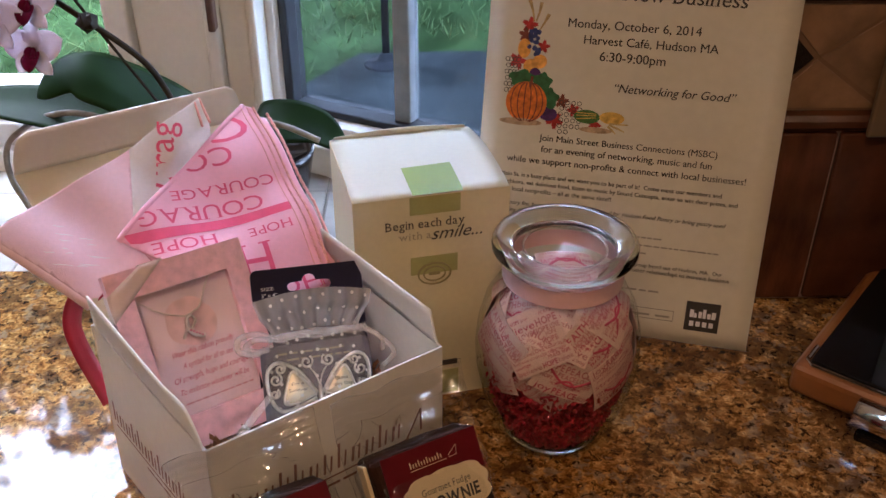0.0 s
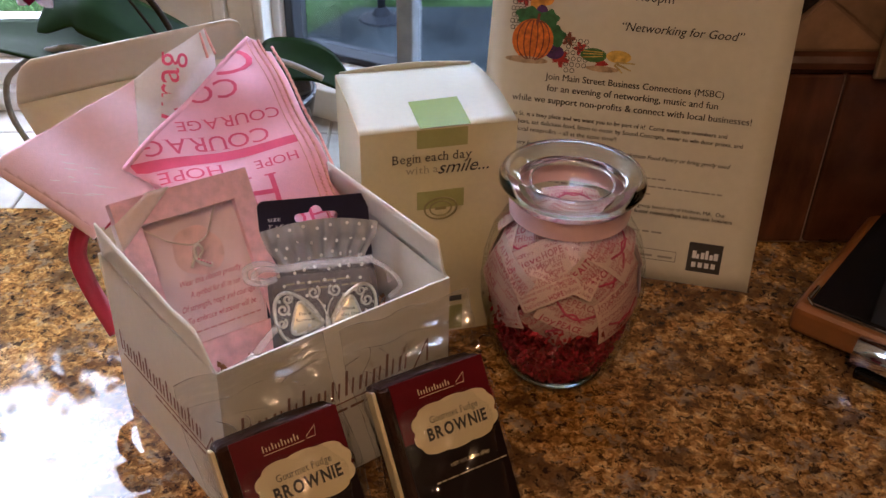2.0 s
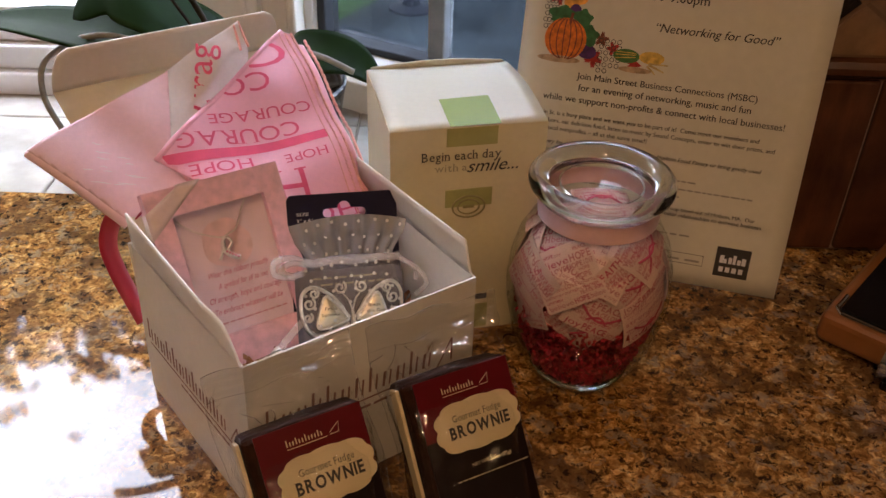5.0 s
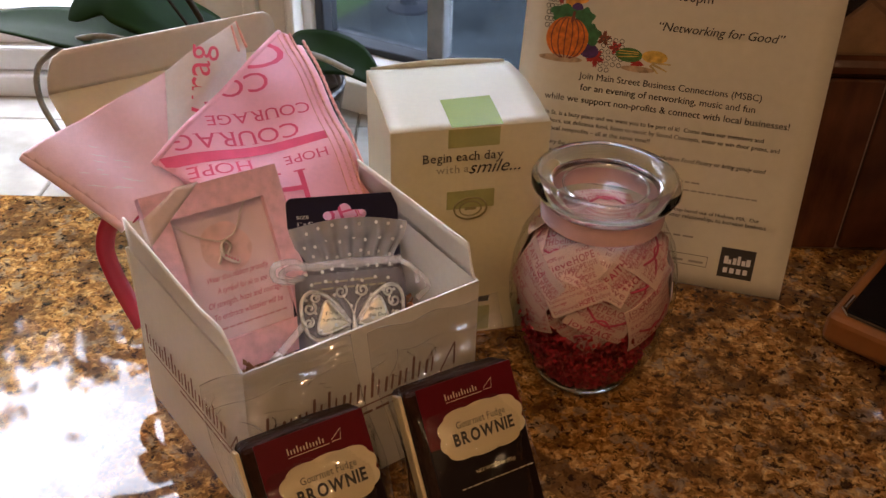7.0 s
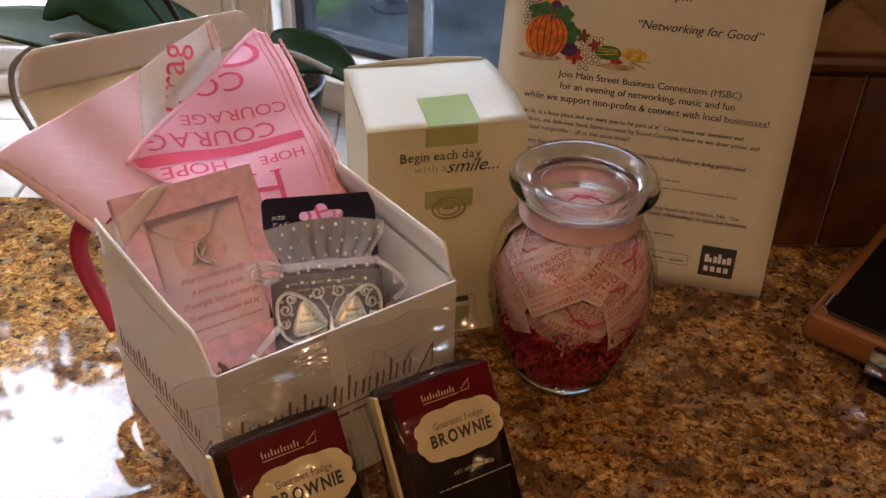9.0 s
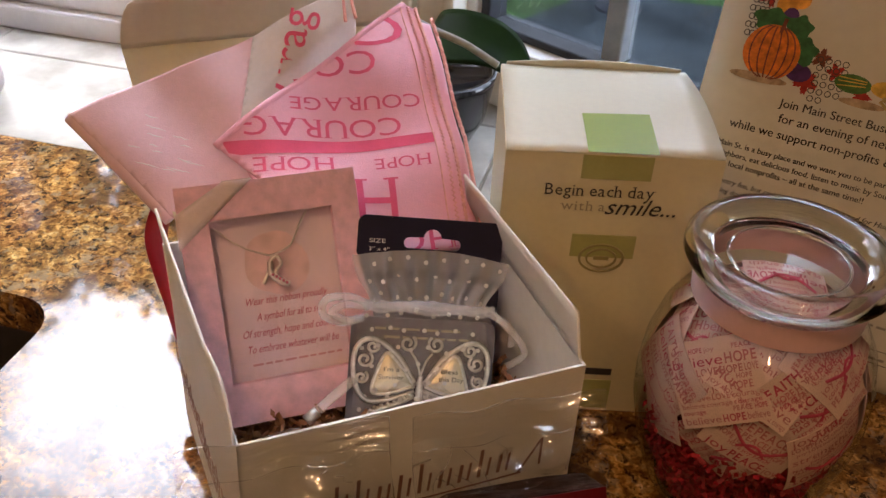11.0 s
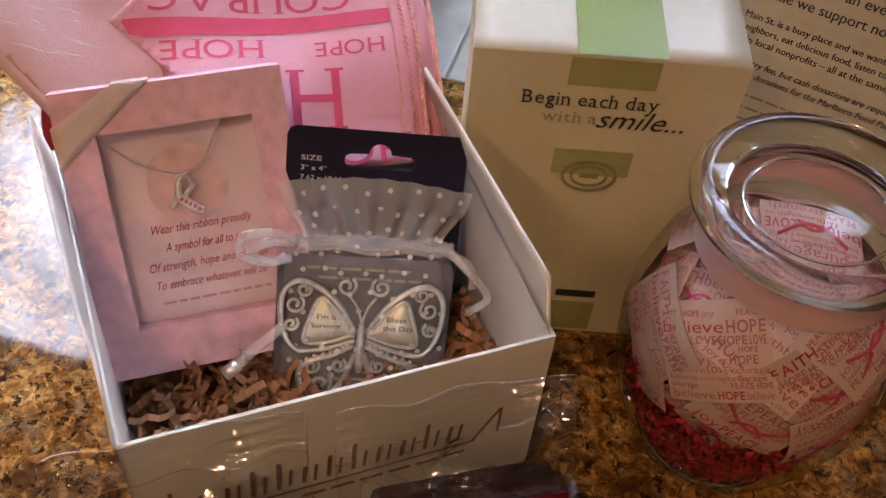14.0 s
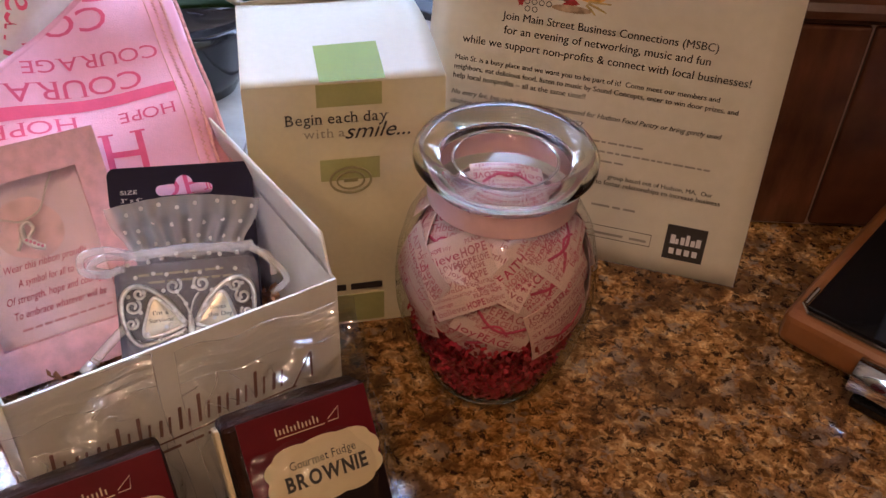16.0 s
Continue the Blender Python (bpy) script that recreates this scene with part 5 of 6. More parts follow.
    part("tail_bead", tube([(-0.0795, -0.0845, 0.0095), (-0.0840, -0.0885, 0.011)], 0.0026, n=10), M_SILVER, t, smooth=True)
    return t


organza_bag()


def ornament():
    t = thing("butterfly_ornament", "pewter filigree butterfly ornament with engraved hearts", "ornament", BAG_M @ pose(-0.0350, -0.0705, 0.0045) @ Matrix.Scale(1.07, 4))
    card = part("backing_card", slab(rounded(-0.030, 0.031, -0.034, 0.026, 0.005), -0.0028, 0.0007), mat("dark_backing", (0.10, 0.09, 0.11), 0.35, var=0.3, scale=150), t, "dark printed backing card")
    for k in range(4):
        bars(t, M_INKGREY, -0.020 + 0.004 * (k % 2), 0.021 - 0.0035 * k if k < 2 else -0.014 - 0.0035 * k, 0.036, 0.0010, 5 + k, z=-0.0024)

    def coil(cx, cy, r, a0, turns, sgn, r_end=0.25):
        n = 26
        return [(cx + (r * (1 - (1 - r_end) * i / n)) * math.cos(a0 + sgn * turns * 6.283 * i / n), cy + (r * (1 - (1 - r_end) * i / n)) * math.sin(a0 + sgn * turns * 6.283 * i / n), 0.0) for i in range(n + 1)]
    for s in (-1, 1):
        wing = smooth_path([(s * 0.002, -0.001, 0), (s * 0.010, 0.011, 0.0005), (s * 0.021, 0.0175, 0.001), (s * 0.0275, 0.0130, 0.001), (s * 0.0275, 0.0010, 0.001), (s * 0.0220, -0.0085, 0.0005), (s * 0.0100, -0.0070, 0), (s * 0.002, -0.004, 0)], 8)
        part("wing_outline", tube(wing, 0.0011, n=6), M_PEWTER, t, smooth=True)
        low = smooth_path([(s * 0.002, -0.006, 0), (s * 0.010, -0.0100, 0.0005), (s * 0.0200, -0.0140, 0.001), (s * 0.0195, -0.0230, 0.001), (s * 0.0110, -0.0265, 0.0005), (s * 0.0050, -0.0190, 0), (s * 0.0015, -0.0090, 0)], 8)
        part("wing_outline", tube(low, 0.0011, n=6), M_PEWTER, t, smooth=True)
        for c in ((s * 0.0235, 0.0085, 0.0035), (s * 0.0245, 0.0010, 0.0028), (s * 0.0205, 0.0140, 0.0028), (s * 0.0130, -0.0215, 0.0042), (s * 0.0165, -0.0150, 0.0030), (s * 0.0060, 0.0160, 0.0036), (s * 0.0070, -0.0140, 0.0028)):
            part("scroll", tube(coil(c[0], c[1], c[2], 1.57 + s * 0.6, 1.35, s), 0.0007, n=5), M_PEWTER, t, smooth=True)

        rim = smooth_path([(s * x, y, 0.0012) for x, y in ((0.0022, -0.0016), (0.0085, 0.0068), (0.0145, 0.0118), (0.0182, 0.0040), (0.0196, -0.0048), (0.0110, -0.0046), (0.0022, -0.0016))], 6)
        mid = Vector((s * 0.0125, 0.0025, 0.0012))
        part("heart_plate", sheet(lambda u, v: mid.lerp(rim[min(36, int(round(u * 36)))], v) + Vector((0, 0, 0.0015 * (1 - v * v))), 36, 6), M_GILT, t, "domed engraved gilt plate", smooth=True)
        part("heart_rim", tube(rim, 0.0008, n=6), M_PEWTER, t, smooth=True)
        beads = bmesh.new()
        for q in low[2:30:2]:
            bmesh.ops.create_icosphere(beads, subdivisions=1, radius=0.0010, matrix=Matrix.Translation(q + Vector((0, 0.0014, 0.0006))))
        part("beading", beads, M_PEWTER, t, smooth=True)
        for gx, gy in ((0.0185, -0.0040), (0.0095, -0.0175)):
            g = bmesh.new()
            bmesh.ops.create_icosphere(g, subdivisions=2, radius=0.0013, matrix=Matrix.Translation((s * gx, gy, 0.0012)))
            part("gem", g, M_SILVER, t, "small clear stone")
    for s_, x_, y_, w_ in (("I'm a", -0.0155, 0.0045, 0.0065), ("Survivor", -0.0175, 0.0012, 0.0105), ("Bless", 0.0085, 0.0045, 0.0070), ("this Day", 0.0075, 0.0012, 0.0105)):
        printed(s_, t, M_INK, x_, y_, w_, 0.0019, z=0.0029)
    body = smooth_path([(0, 0.0030, 0.001), (0, -0.0040, 0.0015), (0, -0.0120, 0.0012), (0, -0.0160, 0.0008)], 6)
    part("body", tube(body, 0.0012, n=8, radii=[0.0008 + 0.0010 * math.sin(3.14 * (i + 1) / (len(body) + 1)) for i in range(len(body))]), M_PEWTER, t, smooth=True)
    for s in (-1, 1):
        part("antenna", tube(smooth_path([(0, 0.0030, 0.001), (s * 0.0020, 0.0090, 0.001), (s * 0.0045, 0.0125, 0.001)], 6), 0.0005, n=5), M_PEWTER, t, smooth=True)
    return t


ornament()


def in_box(r):
    """A place in the gift box, lower towards the back, where the boxes stand in the shred."""
    y = r.uniform(0.004, 0.132)
    x = r.uniform(0.000, 0.136)
    return (x, y, 0.012 + 0.10 * max(0.0, 0.03 - x) + r.random() ** 0.5 * (0.050 - 0.30 * min(0.06, max(0.0, y - 0.035))))


def keep_in_box(p):
    y = min(0.1350, max(0.0016, p.y))
    return Vector((min(0.1390, max(0.0006 - 0.072 * y, p.x)), y, max(0.003, p.z)))


def keep_in_jar(p):
    z = max(0.004, p.z)
    rad = float(np.interp(z, (0.004, 0.010, 0.032, 0.055, 0.068, 0.084), (0.027, 0.034, 0.0425, 0.0475, 0.0485, 0.0465)))
    k = min(1.0, rad / max(1e-6, math.hypot(p.x, p.y)))
    return Vector((p.x * k, p.y * k, z))


def shreds(name, label, m, count, material, place, length, width, seed, group_label, keep):
    """Crinkled paper strips, each a small zigzag of its own."""
    rnd = random.Random(seed)
    bm = bmesh.new()
    for _ in range(count):
        c = Vector(place(rnd))
        d = Vector((rnd.gauss(0, 1), rnd.gauss(0, 1), rnd.gauss(0, 0.45))).normalized()
        s = d.cross(Vector((rnd.gauss(0, 1), rnd.gauss(0, 1), rnd.gauss(0, 1)))).normalized()
        n = d.cross(s)
        L = length * rnd.uniform(0.5, 1.2)
        k = rnd.randint(6, 10)
        prev = None
        for i in range(k + 1):
            p = c + d * (L * (i / k - 0.5)) + n * (0.0009 * (1 if i % 2 else -1)) + n * (0.10 * L * math.sin(3.14 * i / k))
            pair = (bm.verts.new(keep(p - s * width / 2)), bm.verts.new(keep(p + s * width / 2)))
            if prev:
                bm.faces.new((prev[0], prev[1], pair[1], pair[0]))
            prev = pair
    ob = link_mesh(name, bm, material)
    ob.matrix_world = m
    return tagged(ob, label, group_label, kind="stuff")


shreds("crinkle_paper", "brown crinkled kraft paper shred filling the gift box", GIFT, 2300, M_CRINKLE,
       in_box, 0.030, 0.0029, 11, "paper shred", keep_in_box)


# glass jar with folded notes
JAR = pose(0.0915, 0.538, 0) @ Matrix.Diagonal((1.0, 1.0, 1.038, 1.0))


def jar():
    t = thing("candy_jar", "clear glass lidded jar filled with folded paper notes", "jar", JAR)
    outer = [(0, 0.0), (0.028, 0.0), (0.0325, 0.002), (0.038, 0.010), (0.0465, 0.032), (0.0515, 0.055), (0.0522, 0.068), (0.0508, 0.084), (0.0468, 0.099), (0.0405, 0.110), (0.0370, 0.115), (0.0360, 0.118), (0.0360, 0.128), (0.0385, 0.131)]
    prof = []
    for (r0, a0), (r1, a1) in zip(outer, outer[1:]):
        for k in range(4):
            prof.append((r0 + (r1 - r0) * k / 4, a0 + (a1 - a0) * k / 4))
    prof.append(outer[-1])
    part("body", add_lathe(bmesh.new(), prof, 64), M_JAR, t, "clear rounded glass jar body", smooth=True)
    part("base", add_lathe(bmesh.new(), [(0.0, 0.0008), (0.027, 0.0008), (0.031, 0.003), (0.033, 0.006), (0.025, 0.0065), (0.0, 0.005)], 48), M_GLASS, t, "thick glass jar foot", smooth=True)
    rim = [(0.0310, 0.1335), (0.0350, 0.1325), (0.0390, 0.1325), (0.0420, 0.1340), (0.0440, 0.1372), (0.0438, 0.1405), (0.0418, 0.1432), (0.0385, 0.1440), (0.0350, 0.1428), (0.0325, 0.1402), (0.0308, 0.1370)]
    lid = part("lid", add_lathe(bmesh.new(), rim, 72, closed=True), M_GLASS, t, "heavy clear glass lid with rolled rim", smooth=True)
    part("lid_well", add_lathe(bmesh.new(), [(0.0, 0.1285), (0.0185, 0.1285), (0.0205, 0.1295), (0.0225, 0.1335), (0.0260, 0.1368), (0.0312, 0.1378)], 64), M_JAR, lid, "hollow clear lid centre", smooth=True)
    part("lid_ring", add_lathe(bmesh.new(), [(0.0250 + 0.0007 * math.cos(a), 0.1366 + 0.0005 * math.sin(a)) for a in [k * math.pi / 5 for k in range(10)]], 64, closed=True), M_GLASS, lid, "raised glass ring", smooth=True)
    band = [(0.0366 + 0.0004 * math.sin(3.14 * k / 6), 0.1170 + 0.0110 * k / 6) for k in range(7)]
    part("ribbon", add_lathe(bmesh.new(), band, 64), M_PINKSATIN, t, "pale pink satin ribbon round the neck", smooth=True)
    return t


jar()


def in_jar(r, lo, hi):
    z = r.uniform(lo, hi)
    zz = [0.004, 0.010, 0.032, 0.055, 0.068, 0.084, 0.098]
    rr = [0.027, 0.034, 0.042, 0.047, 0.048, 0.046, 0.041]
    rad = float(np.interp(z, zz, rr))
    a, q = r.uniform(0, 6.283), math.sqrt(r.uniform(0.35, 1.0)) * (rad - 0.003)
    return (q * math.cos(a), q * math.sin(a), z)


shreds("red_shred", "deep red crinkled paper shred in the jar bottom", JAR, 2400, M_REDSHRED, lambda r: in_jar(r, 0.006, 0.060), 0.017, 0.0019, 21, "paper shred", keep_in_jar)
note_words = ["HOPE", "LOVE", "FAITH", "PEACE", "believe", "courage", "strength", "joy"]
M_NOTEINK = mat("note_ink", (0.50, 0.06, 0.12), 0.6, var=0.2)
M_NOTESOFT = mat("note_ink_soft", (0.52, 0.17, 0.19), 0.6, var=0.2)


def note(i, ang, z, tilt, spin, rad, sx, sy):
    m = JAR @ pose(0, 0, z, 0, 0, ang) @ pose(rad, 0, 0) @ pose(0, 0, 0, 0, 90 - tilt, 0) @ pose(0, 0, 0, 0, 0, 90 + spin)
    t = thing("folded_note", "pale pink folded paper note printed with rose words", "note", m, group="notes in the jar")

    def bow(x, y):
        return -8.5 * x * x - 6.0 * y * y

    def f(u, v):
        x, y = (u - 0.5) * sx, (v - 0.5) * sy
        return (x, y, bow(x, y))
    part("paper", sheet(f, 8, 8, 0.0003), M_NOTE, t)
    rnd = random.Random(i)
    prints = {0: bmesh.new(), 1: bmesh.new()}
    y = -sy * 0.46
    while y < sy * 0.42:
        hgt = rnd.choice((0.0020, 0.0024, 0.0030, 0.0042))
        x = -sx * 0.47 + rnd.uniform(0, 0.002)
        while x < sx * 0.40:
            s = rnd.choice(note_words)
            src, a0, a1 = letters(s, serif=s.isupper(), bold=0.02 if s.isupper() else 0.0)
            wd = min(len(s) * hgt * 0.78, sx * 0.47 - x)
            if wd < 0.002:
                break
            if rnd.random() < 0.10:
                x += wd
                continue
            me = src.copy()
            me.transform(pose(x, y, 0) @ Matrix.Diagonal((wd / (a1 - a0), hgt / 0.7, 1, 1)) @ Matrix.Translation((-a0, 0, 0)))
            prints[rnd.choice((0, 0, 1))].from_mesh(me)
            bpy.data.meshes.remove(me)
            x += wd + 0.0008
        y += hgt * 1.35
    for k, bm in prints.items():
        for v in bm.verts:
            v.co.z = 0.0006 + bow(v.co.x, v.co.y)
        part("printed_words", bm, (M_NOTESOFT, M_NOTEINK)[k], t)
    if i % 3 != 1:
        pth = smooth_path([(-sx * 0.32, -sy * 0.05, 0), (-sx * 0.1, -sy * 0.20, 0), (sx * 0.12, -sy * 0.22, 0), (sx * 0.36, -sy * 0.06, 0)], 6)
        bm = tube([(q.x, q.y, 0.0008 + bow(q.x, q.y)) for q in pth], 0.0007, n=6, flat=0.3)
        add_tube(bm, [(q.x * 0.5, -q.y * 0.6 - sy * 0.30, 0.0008 + bow(q.x * 0.5, q.y * 0.6 + sy * 0.3)) for q in pth], 0.0006, n=6, flat=0.3)
        part("ribbon_print", bm, M_NOTEINK, t, "rose awareness ribbon print")
    return t


k_ = 0
for ring, (z, n, tilt, rad) in enumerate(((0.067, 7, -1, 0.0478), (0.081, 6, 9, 0.0474), (0.096, 6, 25, 0.0430), (0.107, 6, 46, 0.0350))):
    for j in range(n):
        rnd = random.Random(ring * 50 + j)
        note(k_, 360 * j / n + ring * 27 + rnd.uniform(-7, 7), z + rnd.uniform(-0.003, 0.003), tilt + rnd.uniform(-4, 4), rnd.choice((50, 35, 25, -30, 60)) + rnd.uniform(-8, 8), rad - 0.0021 * (j % 3), 0.039, 0.036)
        k_ += 1
for j in range(6):
    note(k_, j * 60, 0.112 + 0.0026 * j, 80 - 3 * (j % 2), j * 31, 0.006, 0.036, 0.034)
    k_ += 1


def brownie(m, spin=0.0):
    t = thing("wrapped_brownie", "brownie square with maroon label in clear cellophane", "brownie", m, group="wrapped brownies")
    b = bmesh.new()
    add_box(b, -0.0160, 0.0450, -0.078, 0.031, -0.024, -0.0012, bevel=0.003, seg=2)
    bmesh.ops.subdivide_edges(b, edges=list(b.edges), cuts=2, use_grid_fill=True)
    for v in b.verts:
        v.co += Vector((noise.noise(v.co * 140), noise.noise(v.co * 150 + Vector((5, 0, 0))), noise.noise(v.co * 130))) * 0.0012
    part("cake", b, M_BROWNIE, t, "dark fudge brownie")
    part("board", boxm(-0.0192, -0.0170, -0.078, 0.029, -0.014, -0.0045, bevel=0.0006), M_LABEL, t, "cream card tray edge")
    part("label_card", boxm(-0.0110, 0.0440, -0.079, 0.030, -0.0010, -0.0002), M_DARKCHOC, t, "dark printed label card")
    part("label_band", boxm(-0.0110, 0.0440, -0.002, 0.0302, -0.0002, 0.0002), M_MAROON, t, "maroon printed band")
    pts = []
    cx, cy, hx, hy = 0.0195, 0.0015, 0.0245, 0.0135
    for i in range(72):
        a = 2 * math.pi * i / 72
        c, s = math.cos(a), math.sin(a)
        k = (abs(c) ** 3.2 + abs(s) ** 3.2) ** (-1 / 3.2)
        k *= 0.93 + 0.085 * abs(math.sin(a * 5 + 0.3)) ** 0.6
        pts.append((cx + hx * k * c, cy + hy * k * s, 0.0006))
    part("scalloped_label", add_poly(bmesh.new(), pts, 0.0003), M_LABEL, t, "cream scalloped label panel")
    printed("Gourmet Fudge", t, M_INK, 0.0055, 0.0048, 0.0285, 0.0036, z=0.0008, serif=True)
    printed("BROWNIE", t, M_INK, 0.0020, -0.0036, 0.0355, 0.0062, z=0.0008, bold=0.032, serif=True)
    printed("NET WT 3.0 oz (85g)", t, M_LABEL, 0.0105, -0.0205, 0.0230, z=0.0004)
    bars(t, M_LABEL, 0.0005, -0.0262, 0.0420, 0.0005, 9, z=0.0004)
    lg = bmesh.new()
    for k in range(12):
        add_box(lg, 0.0035 + k * 0.0016, 0.0041 + k * 0.0016, 0.0205, 0.0205 + (0.0032 if k in (0, 3, 6, 10) else 0.0020), 0.0002, 0.0005)
    add_box(lg, 0.0035, 0.0240, 0.0190, 0.0193, 0.0002, 0.0005)
    add_tube(lg, [(0.0255, 0.0195, 0.0004), (0.0300, 0.0195, 0.0004), (0.0310, 0.0245, 0.0004), (0.0255, 0.0205, 0.0004)], 0.0002, n=4)
    part("logo", lg, M_LABEL, t, "small brand mark in plain strokes")

    fold_rnd = random.Random(int(m.translation.x * 1e4) + 3)
    creases = [(fold_rnd.uniform(0.0, 1.0), fold_rnd.uniform(0.68, 0.98), fold_rnd.uniform(-0.9, 0.9), fold_rnd.uniform(0.003, 0.008), fold_rnd.uniform(-0.0035, 0.0045)) for _ in range(11)]
    creases += [(fold_rnd.choice((0.02, 0.97)), fold_rnd.uniform(0.1, 0.7), fold_rnd.uniform(1.2, 1.9), fold_rnd.uniform(0.004, 0.008), fold_rnd.uniform(-0.003, 0.004)) for _ in range(6)]

    def wrap(sgn):
        def f(u, v):
            x = -0.0255 + u * 0.0765
            y = -0.090 + v * 0.154
            inn = max(0.0, min(1.0, 1 - abs((y + 0.0235) / 0.0545) ** 5)) * max(0.0, 1 - abs((x - 0.013) / 0.0355) ** 6)
            base = 0.0030 * inn if sgn > 0 else -0.012 - 0.0145 * inn
            out = -0.012 * (1 - inn) if sgn > 0 else 0.0
            edge = 0.0004 * math.sin(u * 23 - v * 31)
            for cu, cv, ang, wide, amp in creases:
                dx, dy = (u - cu) * 0.0765, (v - cv) * 0.154
                across, along = dy * math.cos(ang) - dx * math.sin(ang), dx * math.cos(ang) + dy * math.sin(ang)
                edge += amp * max(0.0, 1 - abs(across) / wide) * math.exp(-(along / 0.022) ** 2) * (1.0 - inn)
            crimp = min(1.0, max(0.0, (v - 0.915) * 60))
            wave = 0.0035 * math.sin(u * 6 + 0.8) * max(0, v - 0.84) * 6 + 0.00055 * crimp * math.sin(v * 260)
            edge += noise.noise(Vector((u * 5, v * 9, 3.1 * sgn))) * 0.005 * (1 - inn)
            return (x + 0.0012 * math.sin(v * 13), y + 0.0010 * math.sin(u * 15) * v, base + out + edge * (1 - 0.6 * crimp) + wave)
        return f
    for s in (1, -1):
        w = part("wrapper", sheet(wrap(s), 56, 160), M_FILM, t, "crinkled clear cellophane wrapper", smooth=True)
    f = wrap(1)
    lift = Vector((0, 0, 0.0006))
    rnd = random.Random(int(m.translation.x * 1e4))
    runs = [[(0.0, q / 40) for q in range(41)], [(1.0, q / 40) for q in range(41)], [(q / 30, 1.0) for q in range(31)], [(q / 30, 0.915) for q in range(31)]]
    for q in range(9):
        u0, v0 = rnd.random(), rnd.uniform(0.78, 0.98)
        u1, v1 = u0 + rnd.uniform(-0.25, 0.25), v0 - rnd.uniform(0.02, 0.16)
        runs.append([(min(1, max(0, u0 + (u1 - u0) * k / 8 + 0.02 * math.sin(k * 0.8))), v0 + (v1 - v0) * k / 8) for k in range(9)])
    for q in range(7):
        side_ = rnd.choice((0.02, 0.05, 0.95, 0.98))
        v0 = rnd.uniform(0.1, 0.7)
        runs.append([(side_ + 0.015 * math.sin(k), v0 + 0.12 * k / 8) for k in range(9)])
    # highlights along folds and edges, added as thin pale tubes
    for run in runs:
        r0, ph = 0.00024 * rnd.uniform(0.6, 1.4), rnd.random() * 9
        pth = [Vector(f(min(1, max(0, a)), b_)) + lift for a, b_ in run]
        part("fold", tube(pth, r0, n=5, radii=[r0 * (0.15 + 1.9 * abs(noise.noise(Vector((i * 0.35, ph, 0))))) for i in range(len(pth))]), M_GLINT, t, smooth=True)
    return t


BR = leaning((0.002, 0.402, 0.067), 28, 35)
brownie(BR)
brownie(BR @ pose(-0.0835, 0.000, 0.001, 0, 0, 1.5))


def ribbon_handle():
    t = thing("red_ribbon", "red satin ribbon loop hanging from the gift box", "ribbon")
    pth = smooth_path([(-0.184, 0.524, 0.118), (-0.196, 0.540, 0.112), (-0.209, 0.545, 0.101), (-0.2145, 0.543, 0.084), (-0.211, 0.540, 0.066), (-0.203, 0.534, 0.050), (-0.192, 0.522, 0.040)], 8)
    view = Vector((-0.36, 0.77, -0.52))

    def f(u, v):
        i = min(len(pth) - 1, int(round(u * (len(pth) - 1))))
        d = (pth[min(len(pth) - 1, i + 1)] - pth[max(0, i - 1)]).normalized()
        return pth[i] + (d.cross(view).normalized() * 0.011 + view * 0.004) * (v - 0.5)
    part("band", sheet(f, len(pth) - 1, 3, 0.0005), M_RED, t, smooth=True)


ribbon_handle()


def tray():
    d = Vector((0.301 - 0.263, 0.533 - 0.566, 0)).normalized()
    side = Vector((-d.y, d.x, 0))
    t = thing("wooden_stand", "wooden stand with black glass top and chrome edge", "stand", frame_of((0.261, 0.567, 0.0), d, side, (0, 0, 1)))
    part("base", boxm(0, 0.30, 0, 0.26, 0.004, 0.028, bevel=0.006, seg=3), M_WOOD, t, "reddish brown wooden body")
    part("glass_top", boxm(0.009, 0.291, 0.009, 0.251, 0.027, 0.0305, bevel=0.0015), M_BLACK, t, "glossy black glass top")
    part("edge_strip", tube([(0.30, 0.006, 0.0290), (0.012, 0.006, 0.0290), (0.007, 0.012, 0.0290), (0.007, 0.03, 0.0290)], 0.0016, n=8), M_CHROME, t, "thin chrome edge strip")
    for x in (0.02, 0.28):
        for y in (0.02, 0.24):
            part("foot", boxm(x - 0.008, x + 0.008, y - 0.008, y + 0.008, 0, 0.0045), M_BLACK, t)
    clip = part("roller", tube([(0.049, -0.008, 0.018), (0.115, -0.008, 0.018)], 0.0105, n=24), M_CHROME, t, "chrome roller at the front edge", smooth=True)
    part("roller_foot", boxm(0.053, 0.112, -0.016, 0.0, 0.0, 0.008, bevel=0.002), M_BLACK, t)
    part("rod", tube([(0.072, -0.004, 0.026), (0.090, 0.02, 0.14)], 0.0022, n=8), M_BLACK, t)
    return t


tray()
roll = thing("paper_roll", "white paper towel roll standing on the black glass top", "paper towel", pose(0.405, 0.600, 0.0308))
part("roll", add_lathe(bmesh.new(), [(0.018, 0), (0.052, 0), (0.053, 0.01), (0.053, 0.25), (0.052, 0.26), (0.018, 0.26)], 40, closed=True), mat("paper_towel", (0.62, 0.58, 0.54), 0.9, bump=0.3), roll, smooth=True)


